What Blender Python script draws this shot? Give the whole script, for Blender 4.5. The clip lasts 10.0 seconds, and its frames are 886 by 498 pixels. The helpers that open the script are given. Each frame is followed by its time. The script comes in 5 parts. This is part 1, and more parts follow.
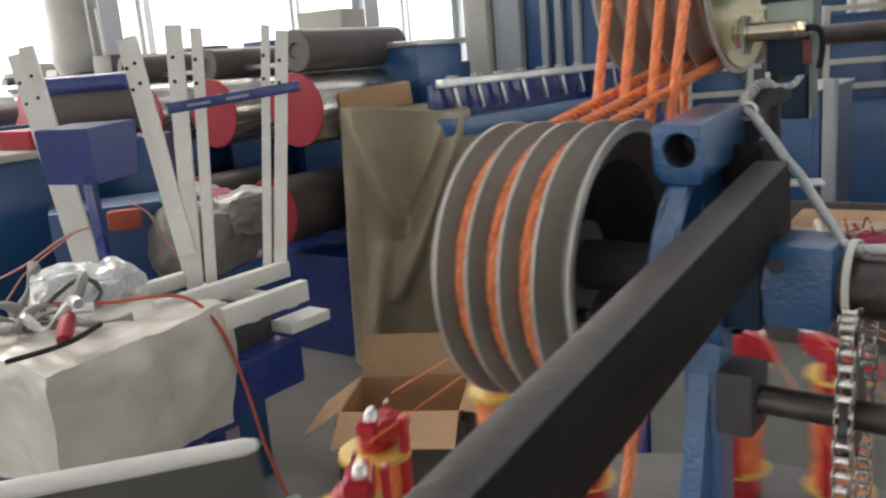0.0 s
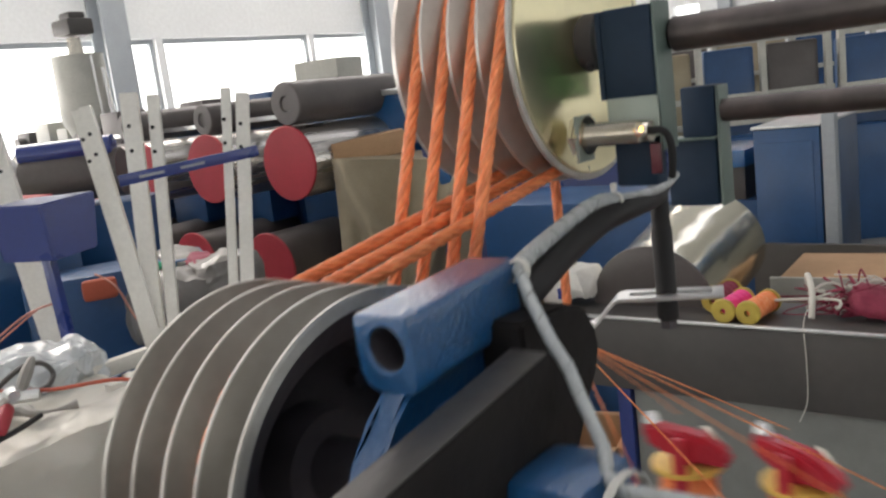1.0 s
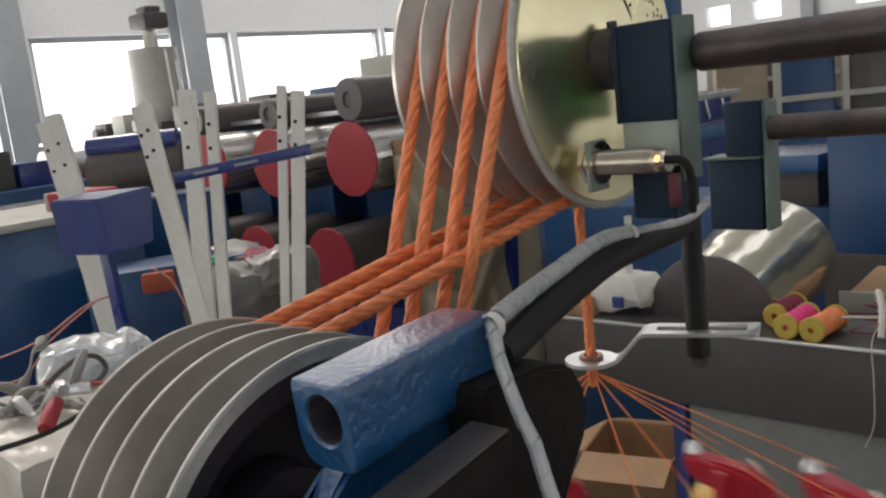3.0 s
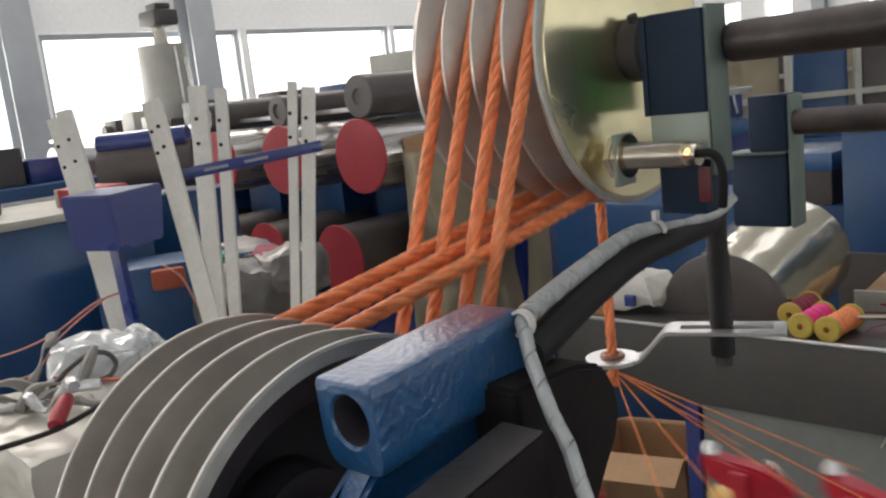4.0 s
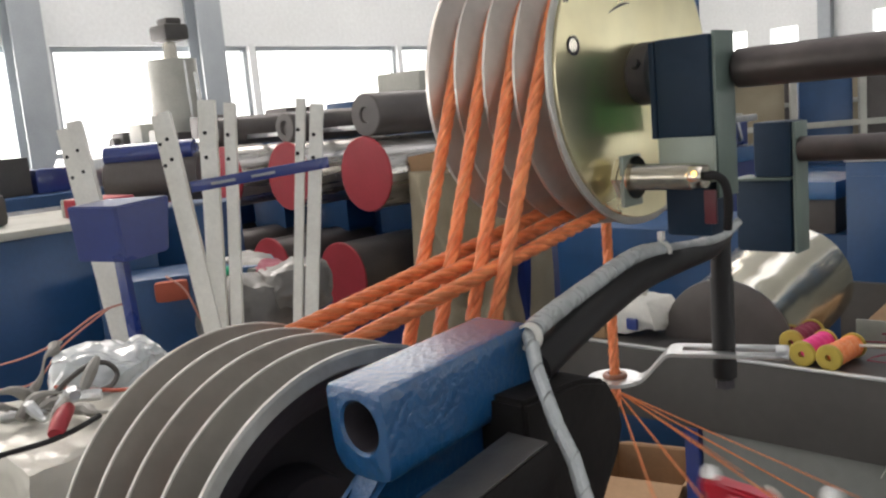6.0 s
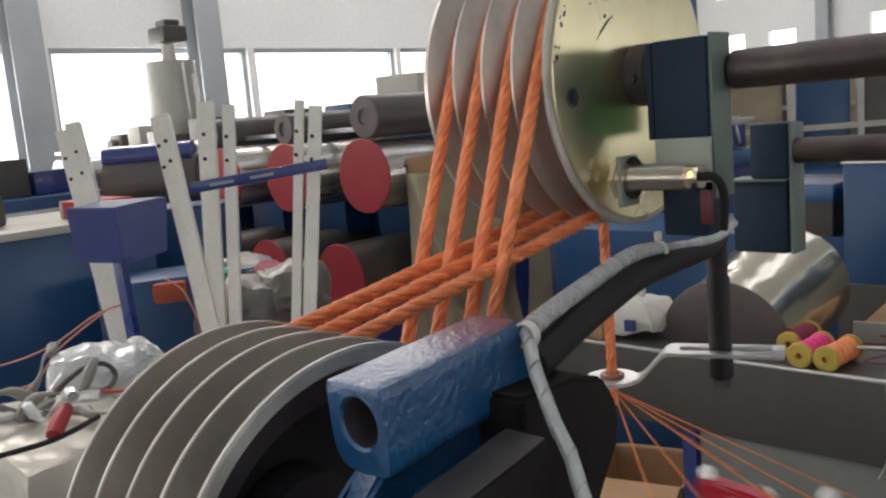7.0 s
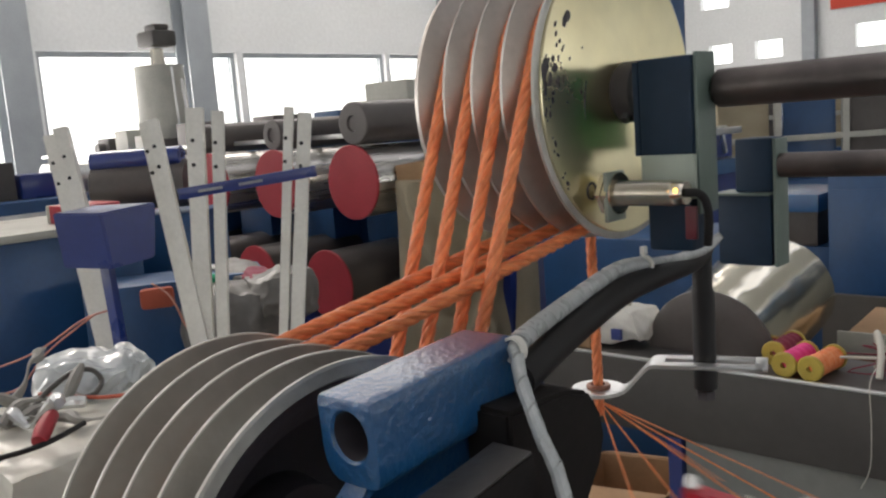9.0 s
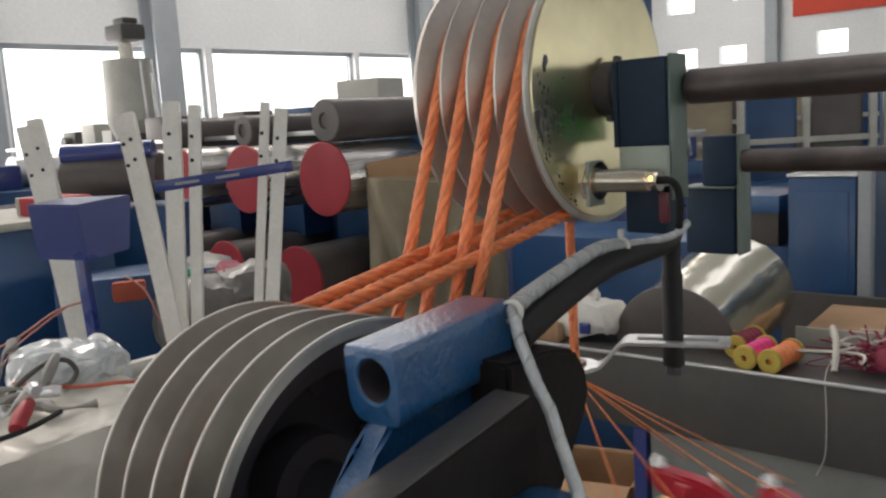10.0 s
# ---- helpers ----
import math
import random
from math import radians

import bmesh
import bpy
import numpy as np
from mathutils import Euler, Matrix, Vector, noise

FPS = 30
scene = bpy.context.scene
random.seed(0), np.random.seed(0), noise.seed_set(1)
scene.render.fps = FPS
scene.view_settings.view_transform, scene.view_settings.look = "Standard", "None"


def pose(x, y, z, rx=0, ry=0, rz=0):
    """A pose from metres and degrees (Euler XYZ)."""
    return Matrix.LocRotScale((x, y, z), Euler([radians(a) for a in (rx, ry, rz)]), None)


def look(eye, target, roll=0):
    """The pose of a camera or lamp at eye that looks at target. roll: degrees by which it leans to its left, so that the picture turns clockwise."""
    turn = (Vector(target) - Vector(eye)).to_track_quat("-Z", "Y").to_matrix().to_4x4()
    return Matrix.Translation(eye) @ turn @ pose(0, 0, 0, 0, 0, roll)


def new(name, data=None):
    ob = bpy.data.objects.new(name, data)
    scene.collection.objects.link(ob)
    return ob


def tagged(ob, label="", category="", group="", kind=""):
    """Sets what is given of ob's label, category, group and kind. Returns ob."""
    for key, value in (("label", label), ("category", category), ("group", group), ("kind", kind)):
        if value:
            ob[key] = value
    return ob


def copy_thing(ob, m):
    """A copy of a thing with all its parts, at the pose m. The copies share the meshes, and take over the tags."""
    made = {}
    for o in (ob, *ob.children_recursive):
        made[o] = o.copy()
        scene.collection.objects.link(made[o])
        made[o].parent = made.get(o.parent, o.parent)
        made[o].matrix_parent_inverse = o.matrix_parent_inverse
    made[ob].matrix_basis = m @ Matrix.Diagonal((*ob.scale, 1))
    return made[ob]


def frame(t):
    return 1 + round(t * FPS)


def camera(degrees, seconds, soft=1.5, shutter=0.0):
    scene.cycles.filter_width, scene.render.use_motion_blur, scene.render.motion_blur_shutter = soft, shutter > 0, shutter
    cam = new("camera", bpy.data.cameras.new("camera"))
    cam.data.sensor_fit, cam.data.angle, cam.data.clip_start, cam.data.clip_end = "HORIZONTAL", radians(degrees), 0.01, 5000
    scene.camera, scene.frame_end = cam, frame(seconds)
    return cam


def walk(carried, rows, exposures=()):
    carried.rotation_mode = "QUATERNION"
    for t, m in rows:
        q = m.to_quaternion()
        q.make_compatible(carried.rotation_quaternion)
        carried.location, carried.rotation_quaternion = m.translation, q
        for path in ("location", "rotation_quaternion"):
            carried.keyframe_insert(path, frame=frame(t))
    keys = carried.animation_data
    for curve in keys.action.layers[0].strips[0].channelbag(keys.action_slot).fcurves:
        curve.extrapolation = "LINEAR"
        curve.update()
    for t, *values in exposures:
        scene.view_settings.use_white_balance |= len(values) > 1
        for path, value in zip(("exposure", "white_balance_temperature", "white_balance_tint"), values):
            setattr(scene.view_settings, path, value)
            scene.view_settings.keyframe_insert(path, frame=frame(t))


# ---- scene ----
cam = camera(54.6, 10.0, soft=2.3, shutter=0.6)
PATH = [
    (0, (-0.027, 0.012, 1.529), (0.076, 1.961, 1.095), -4.5),
    (0.5, (0.077, 0.074, 1.53), (0.096, 2.02, 1.068), -6.4),
    (0.7, (0.115, 0.091, 1.544), (0.144, 2.051, 1.145), -6.4),
    (1, (0.151, 0.139, 1.566), (0.184, 2.108, 1.215), -7.1),
    (1.5, (0.163, 0.167, 1.583), (0.2, 2.136, 1.238), -6.0),
    (2, (0.18, 0.181, 1.59), (0.075, 2.148, 1.245), -7.3),
    (2.5, (0.199, 0.18, 1.583), (0.082, 2.146, 1.238), -6.6),
    (4, (0.187, 0.196, 1.574), (0.042, 2.16, 1.225), -6.4),
    (4.5, (0.187, 0.195, 1.574), (0.038, 2.162, 1.247), -6.0),
    (5, (0.183, 0.19, 1.575), (0.04, 2.159, 1.257), -5.0),
    (5.5, (0.184, 0.189, 1.574), (0.037, 2.159, 1.265), -5.0),
    (7, (0.184, 0.184, 1.572), (0.042, 2.157, 1.274), -4.9),
    (7.5, (0.184, 0.182, 1.574), (0.059, 2.156, 1.277), -4.6),
    (8, (0.186, 0.178, 1.575), (0.076, 2.153, 1.281), -4.4),
    (8.5, (0.187, 0.177, 1.576), (0.077, 2.152, 1.284), -4.6),
    (9, (0.184, 0.178, 1.577), (0.071, 2.154, 1.291), -4.4),
    (9.5, (0.182, 0.169, 1.574), (0.091, 2.146, 1.289), -4.0),
    (10, (0.167, 0.129, 1.573), (0.132, 2.107, 1.281), -3.5),
]
walk(cam, [(t, look(eye, target, roll)) for t, eye, target, roll in PATH],
     [(0, 0.44), (0.5, 0.58), (1.0, 0.46), (1.5, 0.32), (2.0, 0.12), (2.5, 0.0), (4.0, 0.24), (5.0, 0.48), (5.5, 0.5), (7.0, 0.16), (8.0, 0.12), (9.0, 0.1), (10.0, 0.1)])

# ---- light and exposure ----
world = bpy.data.worlds.new("sky")
scene.world = world
world.use_nodes = True
wn = world.node_tree.nodes
sky = wn.new("ShaderNodeTexSky")
sky.sky_type, sky.sun_disc = "NISHITA", False
sky.sun_elevation, sky.sun_rotation = radians(48), radians(-40)
sky.air_density, sky.dust_density = 1.0, 4.0
world.node_tree.links.new(sky.outputs[0], wn["Background"].inputs[0])
wn["Background"].inputs[1].default_value = 0.12
sun_data = bpy.data.lights.new("sun", "SUN")
sun_data.energy, sun_data.angle, sun_data.color = 1.0, radians(12), (1.0, 0.96, 0.9)
new("sun", sun_data).matrix_world = look((-20, 24, 30), (0, 0, 0))

# ---- the plan: a along the capstan shafts, b across them, z up ----
TURN = -40.0
AX = Vector((math.cos(radians(TURN)), math.sin(radians(TURN)), 0))
BX = Vector((-AX.y, AX.x, 0))
ORIGIN = Vector((0.118, 0.515, 0))


def W(a, b, z):
    return ORIGIN + AX * a + BX * b + Vector((0, 0, z))


def P(a, b, z, rx=0, ry=0, rz=0):
    """A pose in the plan's axes."""
    w = W(a, b, z)
    return pose(w.x, w.y, w.z, 0, 0, TURN) @ pose(0, 0, 0, rx, ry, rz)


# ---- materials ----
def mat(name, base, rough=0.5, metal=0.0, second=None, mix_scale=8.0, mix_amt=0.5, bump=0.0, bump_scale=60.0, coat=0.0,
        stretch=(1, 1, 1), spec=0.5, rough_var=0.1, vary=0.0, detail=6.0, island=False):
    m = bpy.data.materials.new(name)
    m.use_nodes = True
    nt = m.node_tree
    n, l = nt.nodes, nt.links
    bs = n["Principled BSDF"]
    bs.inputs["Metallic"].default_value = metal
    bs.inputs["Specular IOR Level"].default_value = spec
    bs.inputs["Coat Weight"].default_value = coat
    bs.inputs["Coat Roughness"].default_value = 0.08
    tc = n.new("ShaderNodeTexCoord")
    mp = n.new("ShaderNodeMapping")
    mp.inputs["Scale"].default_value = stretch
    l.new(tc.outputs["Object"], mp.inputs[0])
    big = n.new("ShaderNodeTexNoise")
    big.inputs["Scale"].default_value, big.inputs["Detail"].default_value = mix_scale, detail
    fine = n.new("ShaderNodeTexNoise")
    fine.inputs["Scale"].default_value, fine.inputs["Detail"].default_value = bump_scale, 4
    l.new(mp.outputs[0], big.inputs["Vector"])
    l.new(mp.outputs[0], fine.inputs["Vector"])
    ramp = n.new("ShaderNodeValToRGB")
    ramp.color_ramp.elements[0].position, ramp.color_ramp.elements[1].position = 0.35, 0.7
    sec = second if second else tuple(c * 0.7 for c in base)
    ramp.color_ramp.elements[0].color = (*base, 1)
    ramp.color_ramp.elements[1].color = tuple(base[i] + (sec[i] - base[i]) * mix_amt for i in range(3)) + (1,)
    l.new(big.outputs[0], ramp.inputs[0])
    col = ramp.outputs[0]
    grain = n.new("ShaderNodeMapRange")
    grain.inputs[3].default_value, grain.inputs[4].default_value = 0.88, 1.12
    l.new(fine.outputs[0], grain.inputs[0])
    mul = n.new("ShaderNodeMix")
    mul.data_type, mul.blend_type = "RGBA", "MULTIPLY"
    mul.inputs[0].default_value = 1.0
    l.new(col, mul.inputs[6])
    l.new(grain.outputs[0], mul.inputs[7])
    col = mul.outputs[2]
    if vary > 0:
        if island:
            src = n.new("ShaderNodeNewGeometry").outputs["Random Per Island"]
        else:
            src = n.new("ShaderNodeObjectInfo").outputs["Random"]
        vr = n.new("ShaderNodeMapRange")
        vr.inputs[3].default_value, vr.inputs[4].default_value = 1 - vary, 1 + vary
        l.new(src, vr.inputs[0])
        mv = n.new("ShaderNodeMix")
        mv.data_type, mv.blend_type = "RGBA", "MULTIPLY"
        mv.inputs[0].default_value = 1.0
        l.new(col, mv.inputs[6])
        l.new(vr.outputs[0], mv.inputs[7])
        col = mv.outputs[2]
    l.new(col, bs.inputs["Base Color"])
    rr = n.new("ShaderNodeMapRange")
    rr.inputs[3].default_value, rr.inputs[4].default_value = max(0.02, rough - rough_var), min(1, rough + rough_var)
    l.new(big.outputs[0], rr.inputs[0])
    l.new(rr.outputs[0], bs.inputs["Roughness"])
    if bump > 0:
        bp = n.new("ShaderNodeBump")
        bp.inputs["Strength"].default_value, bp.inputs["Distance"].default_value = 1.0, bump
        l.new(fine.outputs[0], bp.inputs["Height"])
        l.new(bp.outputs[0], bs.inputs["Normal"])
        l.new(bp.outputs[0], bs.inputs["Coat Normal"])
    return m


def glow(name, col, strength):
    m = bpy.data.materials.new(name)
    m.use_nodes = True
    bs = m.node_tree.nodes["Principled BSDF"]
    bs.inputs["Base Color"].default_value = (*col, 1)
    bs.inputs["Emission Color"].default_value = (*col, 1)
    bs.inputs["Emission Strength"].default_value = strength
    return m


M_GROOVE = mat("cast_steel", (0.3, 0.28, 0.25), 0.45, 0.4, (0.175, 0.16, 0.14), 11, 0.95, 0.0004, 130, rough_var=0.15)
M_TURNED = mat("turned_steel", (0.58, 0.55, 0.52), 0.38, 0.85, (0.44, 0.41, 0.38), 9, 0.8, 0.0002, 160, rough_var=0.1)
M_RIM = mat("bright_steel", (0.6, 0.595, 0.56), 0.45, 0.35, (0.42, 0.41, 0.37), 40, 0.8, 0.0003, 200)
M_DARK = mat("black_oiled_steel", (0.06, 0.054, 0.064), 0.5, 0.0, (0.085, 0.076, 0.082), 30, 0.5, 0.0004, 150, spec=0.4)
# lighter, glossier copy of the beam black: light on its top, put into colour
M_BEAM_LIT = mat("lit_beam_grey", (0.034, 0.032, 0.03), 0.38, 0.0, (0.06, 0.056, 0.054), 30, 0.7, 0.0005, 120)
M_BEAM = mat("black_beam_paint", (0.015, 0.0135, 0.0135), 0.6, 0.0, (0.026, 0.024, 0.023), 22, 0.6, 0.0005, 120, spec=0.12)
M_ZINC = mat("yellow_zinc_plate", (0.9, 0.83, 0.56), 0.3, 1.0, (0.74, 0.66, 0.42), 14, 0.7, 0.00025, 45, rough_var=0.1)
M_BLUE = mat("gloss_blue_paint", (0.014, 0.095, 0.25), 0.34, 0.0, (0.01, 0.072, 0.2), 18, 0.6, 0.0009, 300, coat=1.0)
M_TEAL = mat("worn_teal_paint", (0.009, 0.028, 0.058), 0.5, 0.0, (0.006, 0.02, 0.04), 18, 0.6, 0.0006, 90, coat=0.0, spec=0.3)
M_PALE = mat("pale_green_steel", (0.15, 0.2, 0.18), 0.45, 0.1, (0.1, 0.14, 0.125), 12, 0.6, 0.0003, 80)
M_SHAFT = mat("dark_shaft_steel", (0.12, 0.103, 0.096), 0.38, 0.7, (0.05, 0.045, 0.045), 25, 0.7, 0.0003, 160)
M_CHROME = mat("nickel_plate", (0.72, 0.68, 0.6), 0.2, 1.0, (0.6, 0.55, 0.45), 30, 0.5)
M_BLACK = mat("black_plastic", (0.014, 0.0135, 0.015), 0.55, 0.0, (0.02, 0.02, 0.02), 30, 0.5, spec=0.3)
M_WRAP = mat("clear_spiral_wrap", (0.5, 0.53, 0.53), 0.28, 0.0, (0.36, 0.39, 0.4), 90, 0.8, 0.0003, 260, coat=0.5)
M_STEEL = mat("galvanised_steel", (0.7, 0.71, 0.71), 0.33, 0.85, (0.5, 0.52, 0.52), 16, 0.6, 0.0002, 90)
M_WHITE = mat("white_plastic", (0.76, 0.75, 0.7), 0.45, 0.0, (0.62, 0.61, 0.56), 9, 0.6, 0.0004, 90)
M_ROPE = mat("orange_yarn", (0.95, 0.33, 0.13), 0.42, 0.0, (0.7, 0.16, 0.055), 300, 0.9, 0.0008, 500, stretch=(1, 1, 0.3), vary=0.18, island=True)
M_YARN = mat("orange_thread", (0.85, 0.2, 0.05), 0.6, 0.0, (0.9, 0.42, 0.2), 120, 0.8)


# ---- mesh helpers ----
def link(name, bm, material, parent=None, label="", smooth=35.0, m=None):
    bmesh.ops.recalc_face_normals(bm, faces=bm.faces[:])
    me = bpy.data.meshes.new(name)
    bm.to_mesh(me)
    bm.free()
    for mm in (material if isinstance(material, (list, tuple)) else [material]):
        me.materials.append(mm)
    if smooth:
        me.polygons.foreach_set("use_smooth", [True] * len(me.polygons))
        me.set_sharp_from_angle(angle=radians(smooth))
    ob = new(name, me)
    if parent is not None:
        ob.parent = parent
    if m is not None:
        ob.matrix_basis = m
    if label:
        ob["label"] = label
    return ob


def part(name, bm, material, parent, label="", smooth=35.0, m=None):
    return link(name, bm, material, parent, label, smooth, m)


def thing(name, m, label, category, group="", kind=""):
    ob = new(name)
    ob.empty_display_size = 0.05
    ob.matrix_basis = m
    return tagged(ob, label, category, group, kind)


def box(bm, x0, x1, y0, y1, z0, z1, bev=0.0, seg=2, m=None):
    mx = Matrix.LocRotScale(((x0 + x1) / 2, (y0 + y1) / 2, (z0 + z1) / 2), None, (x1 - x0, y1 - y0, z1 - z0))
    if m is not None:
        mx = m @ mx
    vs = bmesh.ops.create_cube(bm, size=1.0, matrix=mx)["verts"]
    if bev > 0:
        es = list({e for v in vs for e in v.link_edges})
        bmesh.ops.bevel(bm, geom=es, offset=bev, segments=seg, profile=0.6, affect="EDGES")
    return bm


def nb():
    return bmesh.new()


def lathe(bm, profile, n=48, axis="x", closed=False, m=None, caps=True):
    """Turn a profile of (along, radius) round an axis."""
    rings = []
    for s, r in profile:
        ring = []
        for i in range(n):
            t = 2 * math.pi * i / n
            c, d = r * math.cos(t), r * math.sin(t)
            co = {"x": (s, c, d), "y": (d, s, c), "z": (c, d, s)}[axis]
            co = Vector(co)
            ring.append(bm.verts.new(m @ co if m is not None else co))
        rings.append(ring)
    pairs = list(zip(rings, rings[1:]))
    if closed:
        pairs.append((rings[-1], rings[0]))
    for r0, r1 in pairs:
        for i in range(n):
            j = (i + 1) % n
            bm.faces.new((r0[i], r0[j], r1[j], r1[i]))
    if not closed and caps:
        for ring, (s, r) in ((rings[0], profile[0]), (rings[-1], profile[-1])):
            if r > 1e-5:
                bm.faces.new(ring)
    bmesh.ops.remove_doubles(bm, verts=[v for r in rings for v in r], dist=1e-6)
    return bm


def rod(bm, p0, p1, r, n=16, r1=None):
    p0, p1 = Vector(p0), Vector(p1)
    d = p1 - p0
    q = d.to_track_quat("Z", "Y").to_matrix().to_4x4()
    lathe(bm, [(0, r), (d.length, r if r1 is None else r1)], n, "z", m=Matrix.Translation(p0) @ q)
    return bm


def smooth_path(pts, steps=8):
    pts = [Vector(p) for p in pts]
    out = []
    for i in range(len(pts) - 1):
        p0, p1, p2, p3 = pts[max(i - 1, 0)], pts[i], pts[i + 1], pts[min(i + 2, len(pts) - 1)]
        for k in range(steps):
            t = k / steps
            out.append(0.5 * ((2 * p1) + (p2 - p0) * t + (2 * p0 - 5 * p1 + 4 * p2 - p3) * t * t + (3 * p1 - p0 - 3 * p2 + p3) * t ** 3))
    out.append(pts[-1])
    return out


def tube(bm, pts, r, n=8, caps=True):
    """A tube along points; r may be a function of the run from 0 to 1."""
    pts = [Vector(p) for p in pts]
    up = Vector((0.13, 0.31, 0.94))
    rings = []
    for i, p in enumerate(pts):
        d = (pts[min(i + 1, len(pts) - 1)] - pts[max(i - 1, 0)]).normalized()
        u = d.cross(up)
        if u.length < 1e-3:
            u = d.cross(Vector((1, 0, 0)))
        u.normalize()
        v = d.cross(u)
        up = -v if (-v).dot(up) > 0 else v
        rr = r(i / (len(pts) - 1)) if callable(r) else r
        rings.append([bm.verts.new(p + (u * math.cos(2 * math.pi * k / n) + v * math.sin(2 * math.pi * k / n)) * rr) for k in range(n)])
    for r0, r1 in zip(rings, rings[1:]):
        for k in range(n):
            bm.faces.new((r0[k], r0[(k + 1) % n], r1[(k + 1) % n], r1[k]))
    if caps:
        bm.faces.new(rings[0])
        bm.faces.new(rings[-1])
    return bm


def slab(bm, outline, z0, z1):
    """A plate with the given outline in x and y."""
    lo = [bm.verts.new((x, y, z0)) for x, y in outline]
    hi = [bm.verts.new((x, y, z1)) for x, y in outline]
    bm.faces.new(lo)
    bm.faces.new(hi)
    for i in range(len(lo)):
        j = (i + 1) % len(lo)
        bm.faces.new((lo[i], lo[j], hi[j], hi[i]))
    return bm


# ---- hall ----
M_FLOOR = mat("grey_floor", (0.2, 0.2, 0.19), 0.6, 0.0, (0.12, 0.12, 0.115), 1.5, 0.8, 0.0005, 30)
M_WALL = mat("white_sheet_wall", (0.72, 0.74, 0.74), 0.6, 0.0, (0.6, 0.62, 0.62), 0.6, 0.5, 0.0006, 20)
M_FRAME = mat("grey_column_paint", (0.32, 0.35, 0.37), 0.5, 0.0, (0.24, 0.26, 0.28), 3, 0.6)
A0, A1, B0, B1, TOP = -9.5, 9.0, -9.0, 17.0, 5.6
WIN0, WIN1 = 0.95, 2.72


def wall_run(name, along, length, thick, holes, height, m):
    """A wall along local x, with openings (x0, x1, z0, z1) through it."""
    bm = nb()
    xs = sorted({0.0, length, *[h[0] for h in holes], *[h[1] for h in holes]})
    for x0, x1 in zip(xs, xs[1:]):
        mid = (x0 + x1) / 2
        cuts = sorted((h[2], h[3]) for h in holes if h[0] < mid < h[1])
        z = 0.0
        for c0, c1 in cuts:
            if c0 - z > 1e-4:
                box(bm, x0, x1, -thick, 0, z, c0)
            z = c1
        box(bm, x0, x1, -thick, 0, z, height)
    bmesh.ops.remove_doubles(bm, verts=bm.verts[:], dist=1e-5)
    return tagged(link(name, bm, M_WALL, smooth=0, m=m), kind="structure")


bm = nb()
box(bm, A0 - 0.3, A1 + 0.3, B0 - 0.3, B1 + 0.3, -0.2, 0)
tagged(link("floor", bm, M_FLOOR, smooth=0, m=P(0, 0, 0)), kind="structure")
LB = B1 - B0
wins = [(2.36 + 2.7 * (k - 1) + 0.05, 2.36 + 2.7 * k - 0.05, WIN0, WIN1) for k in range(1, 10)]
wall_run("wall_west", 1, LB, 0.2, [w for w in wins if w[1] < LB], TOP, P(A0, B1, 0, rz=-90) @ pose(0, 0, 0) )
# unseen wall; openings repeat the west ones to light the drum face
wall_run("wall_east", 1, LB, 0.2, [w for w in wins if w[1] < LB], TOP, P(A1, B0, 0, rz=90))
LA = A1 - A0
# openings of the end wall, from its a = A1 end: (centre along a, width, sill, head)
highs = [(A1 - a - w / 2, A1 - a + w / 2, z0, z1) for a, w, z0, z1 in ((-7.7, 0.5, 2.38, 2.76), (-6.7, 0.55, 2.4, 2.74), (-4.8, 0.55, 2.42, 2.84), (-7.8, 0.6, 3.5, 4.0), (-6.4, 0.7, 3.62, 4.1),
                                                                      (-2.6, 0.55, 2.42, 2.84), (-0.6, 0.55, 2.42, 2.84), (1.6, 0.55, 2.42, 2.84))]
wall_run("wall_north", 1, LA, 0.2, highs, TOP, P(A1, B1, 0, rz=180))
# unseen wall; its openings are added to let fill light in from behind
wall_run("wall_south", 1, LA, 0.2, [(1.0, 5.5, 1.0, 2.7), (7.0, 11.5, 1.0, 2.7), (13.0, 17.5, 1.0, 2.7)], TOP, P(A0, B0, 0))
# unseen roof, added to close the hall, with long openings for fill lamps
bm = nb()
lights = [(-7.7, -6.1), (-1.6, -0.4), (3.2, 4.4)]
xs = [A0 - 0.3] + [v for p in lights for v in p] + [A1 + 0.3]
for i in range(0, len(xs), 2):
    box(bm, xs[i], xs[i + 1], B0 - 0.3, B1 + 0.3, TOP, TOP + 0.15)
for s0, s1 in lights:
    for y0, y1 in ((B0 - 0.3, B0 + 1.5), (B1 - 1.5, B1 + 0.3)):
        box(bm, s0, s1, y0, y1, TOP, TOP + 0.15)
tagged(link("ceiling", bm, M_WALL, smooth=0, m=P(0, 0, 0)), kind="structure")


def area(name, m, sx, sy, power, col=(1, 1, 1)):
    d = bpy.data.lights.new(name, "AREA")
    d.shape, d.size, d.size_y, d.energy, d.color = "RECTANGLE", sx, sy, power, col
    o = new(name, d)
    o.matrix_world = m
    return o


# fill lamps added in the roof openings; the strongest puts glare on the hinge block
for (s0, s1), watts in zip(lights, (520, 75, 60)):
    area("skylight_glow", P((s0 + s1) / 2, (B0 + B1) / 2, TOP + 0.05), s1 - s0 - 0.05, LB - 3.2, watts, (1.0, 0.91, 0.84))
M_SKY = glow("white_sky", (1.0, 0.985, 0.96), 1.3)
for nm, m, ln in (("backdrop", P(A0 - 1.2, (B0 + B1) / 2, 2.0), LB + 6), ("backdrop", P(A1 + 1.2, (B0 + B1) / 2, 2.0), LB + 6)):
    bm = nb()
    box(bm, -0.02, 0.02, -ln / 2, ln / 2, -2.0, 3.0)
    tagged(link(nm, bm, M_SKY, smooth=0, m=m), "plain white glow outside the windows and the added openings", "sky", kind="structure")
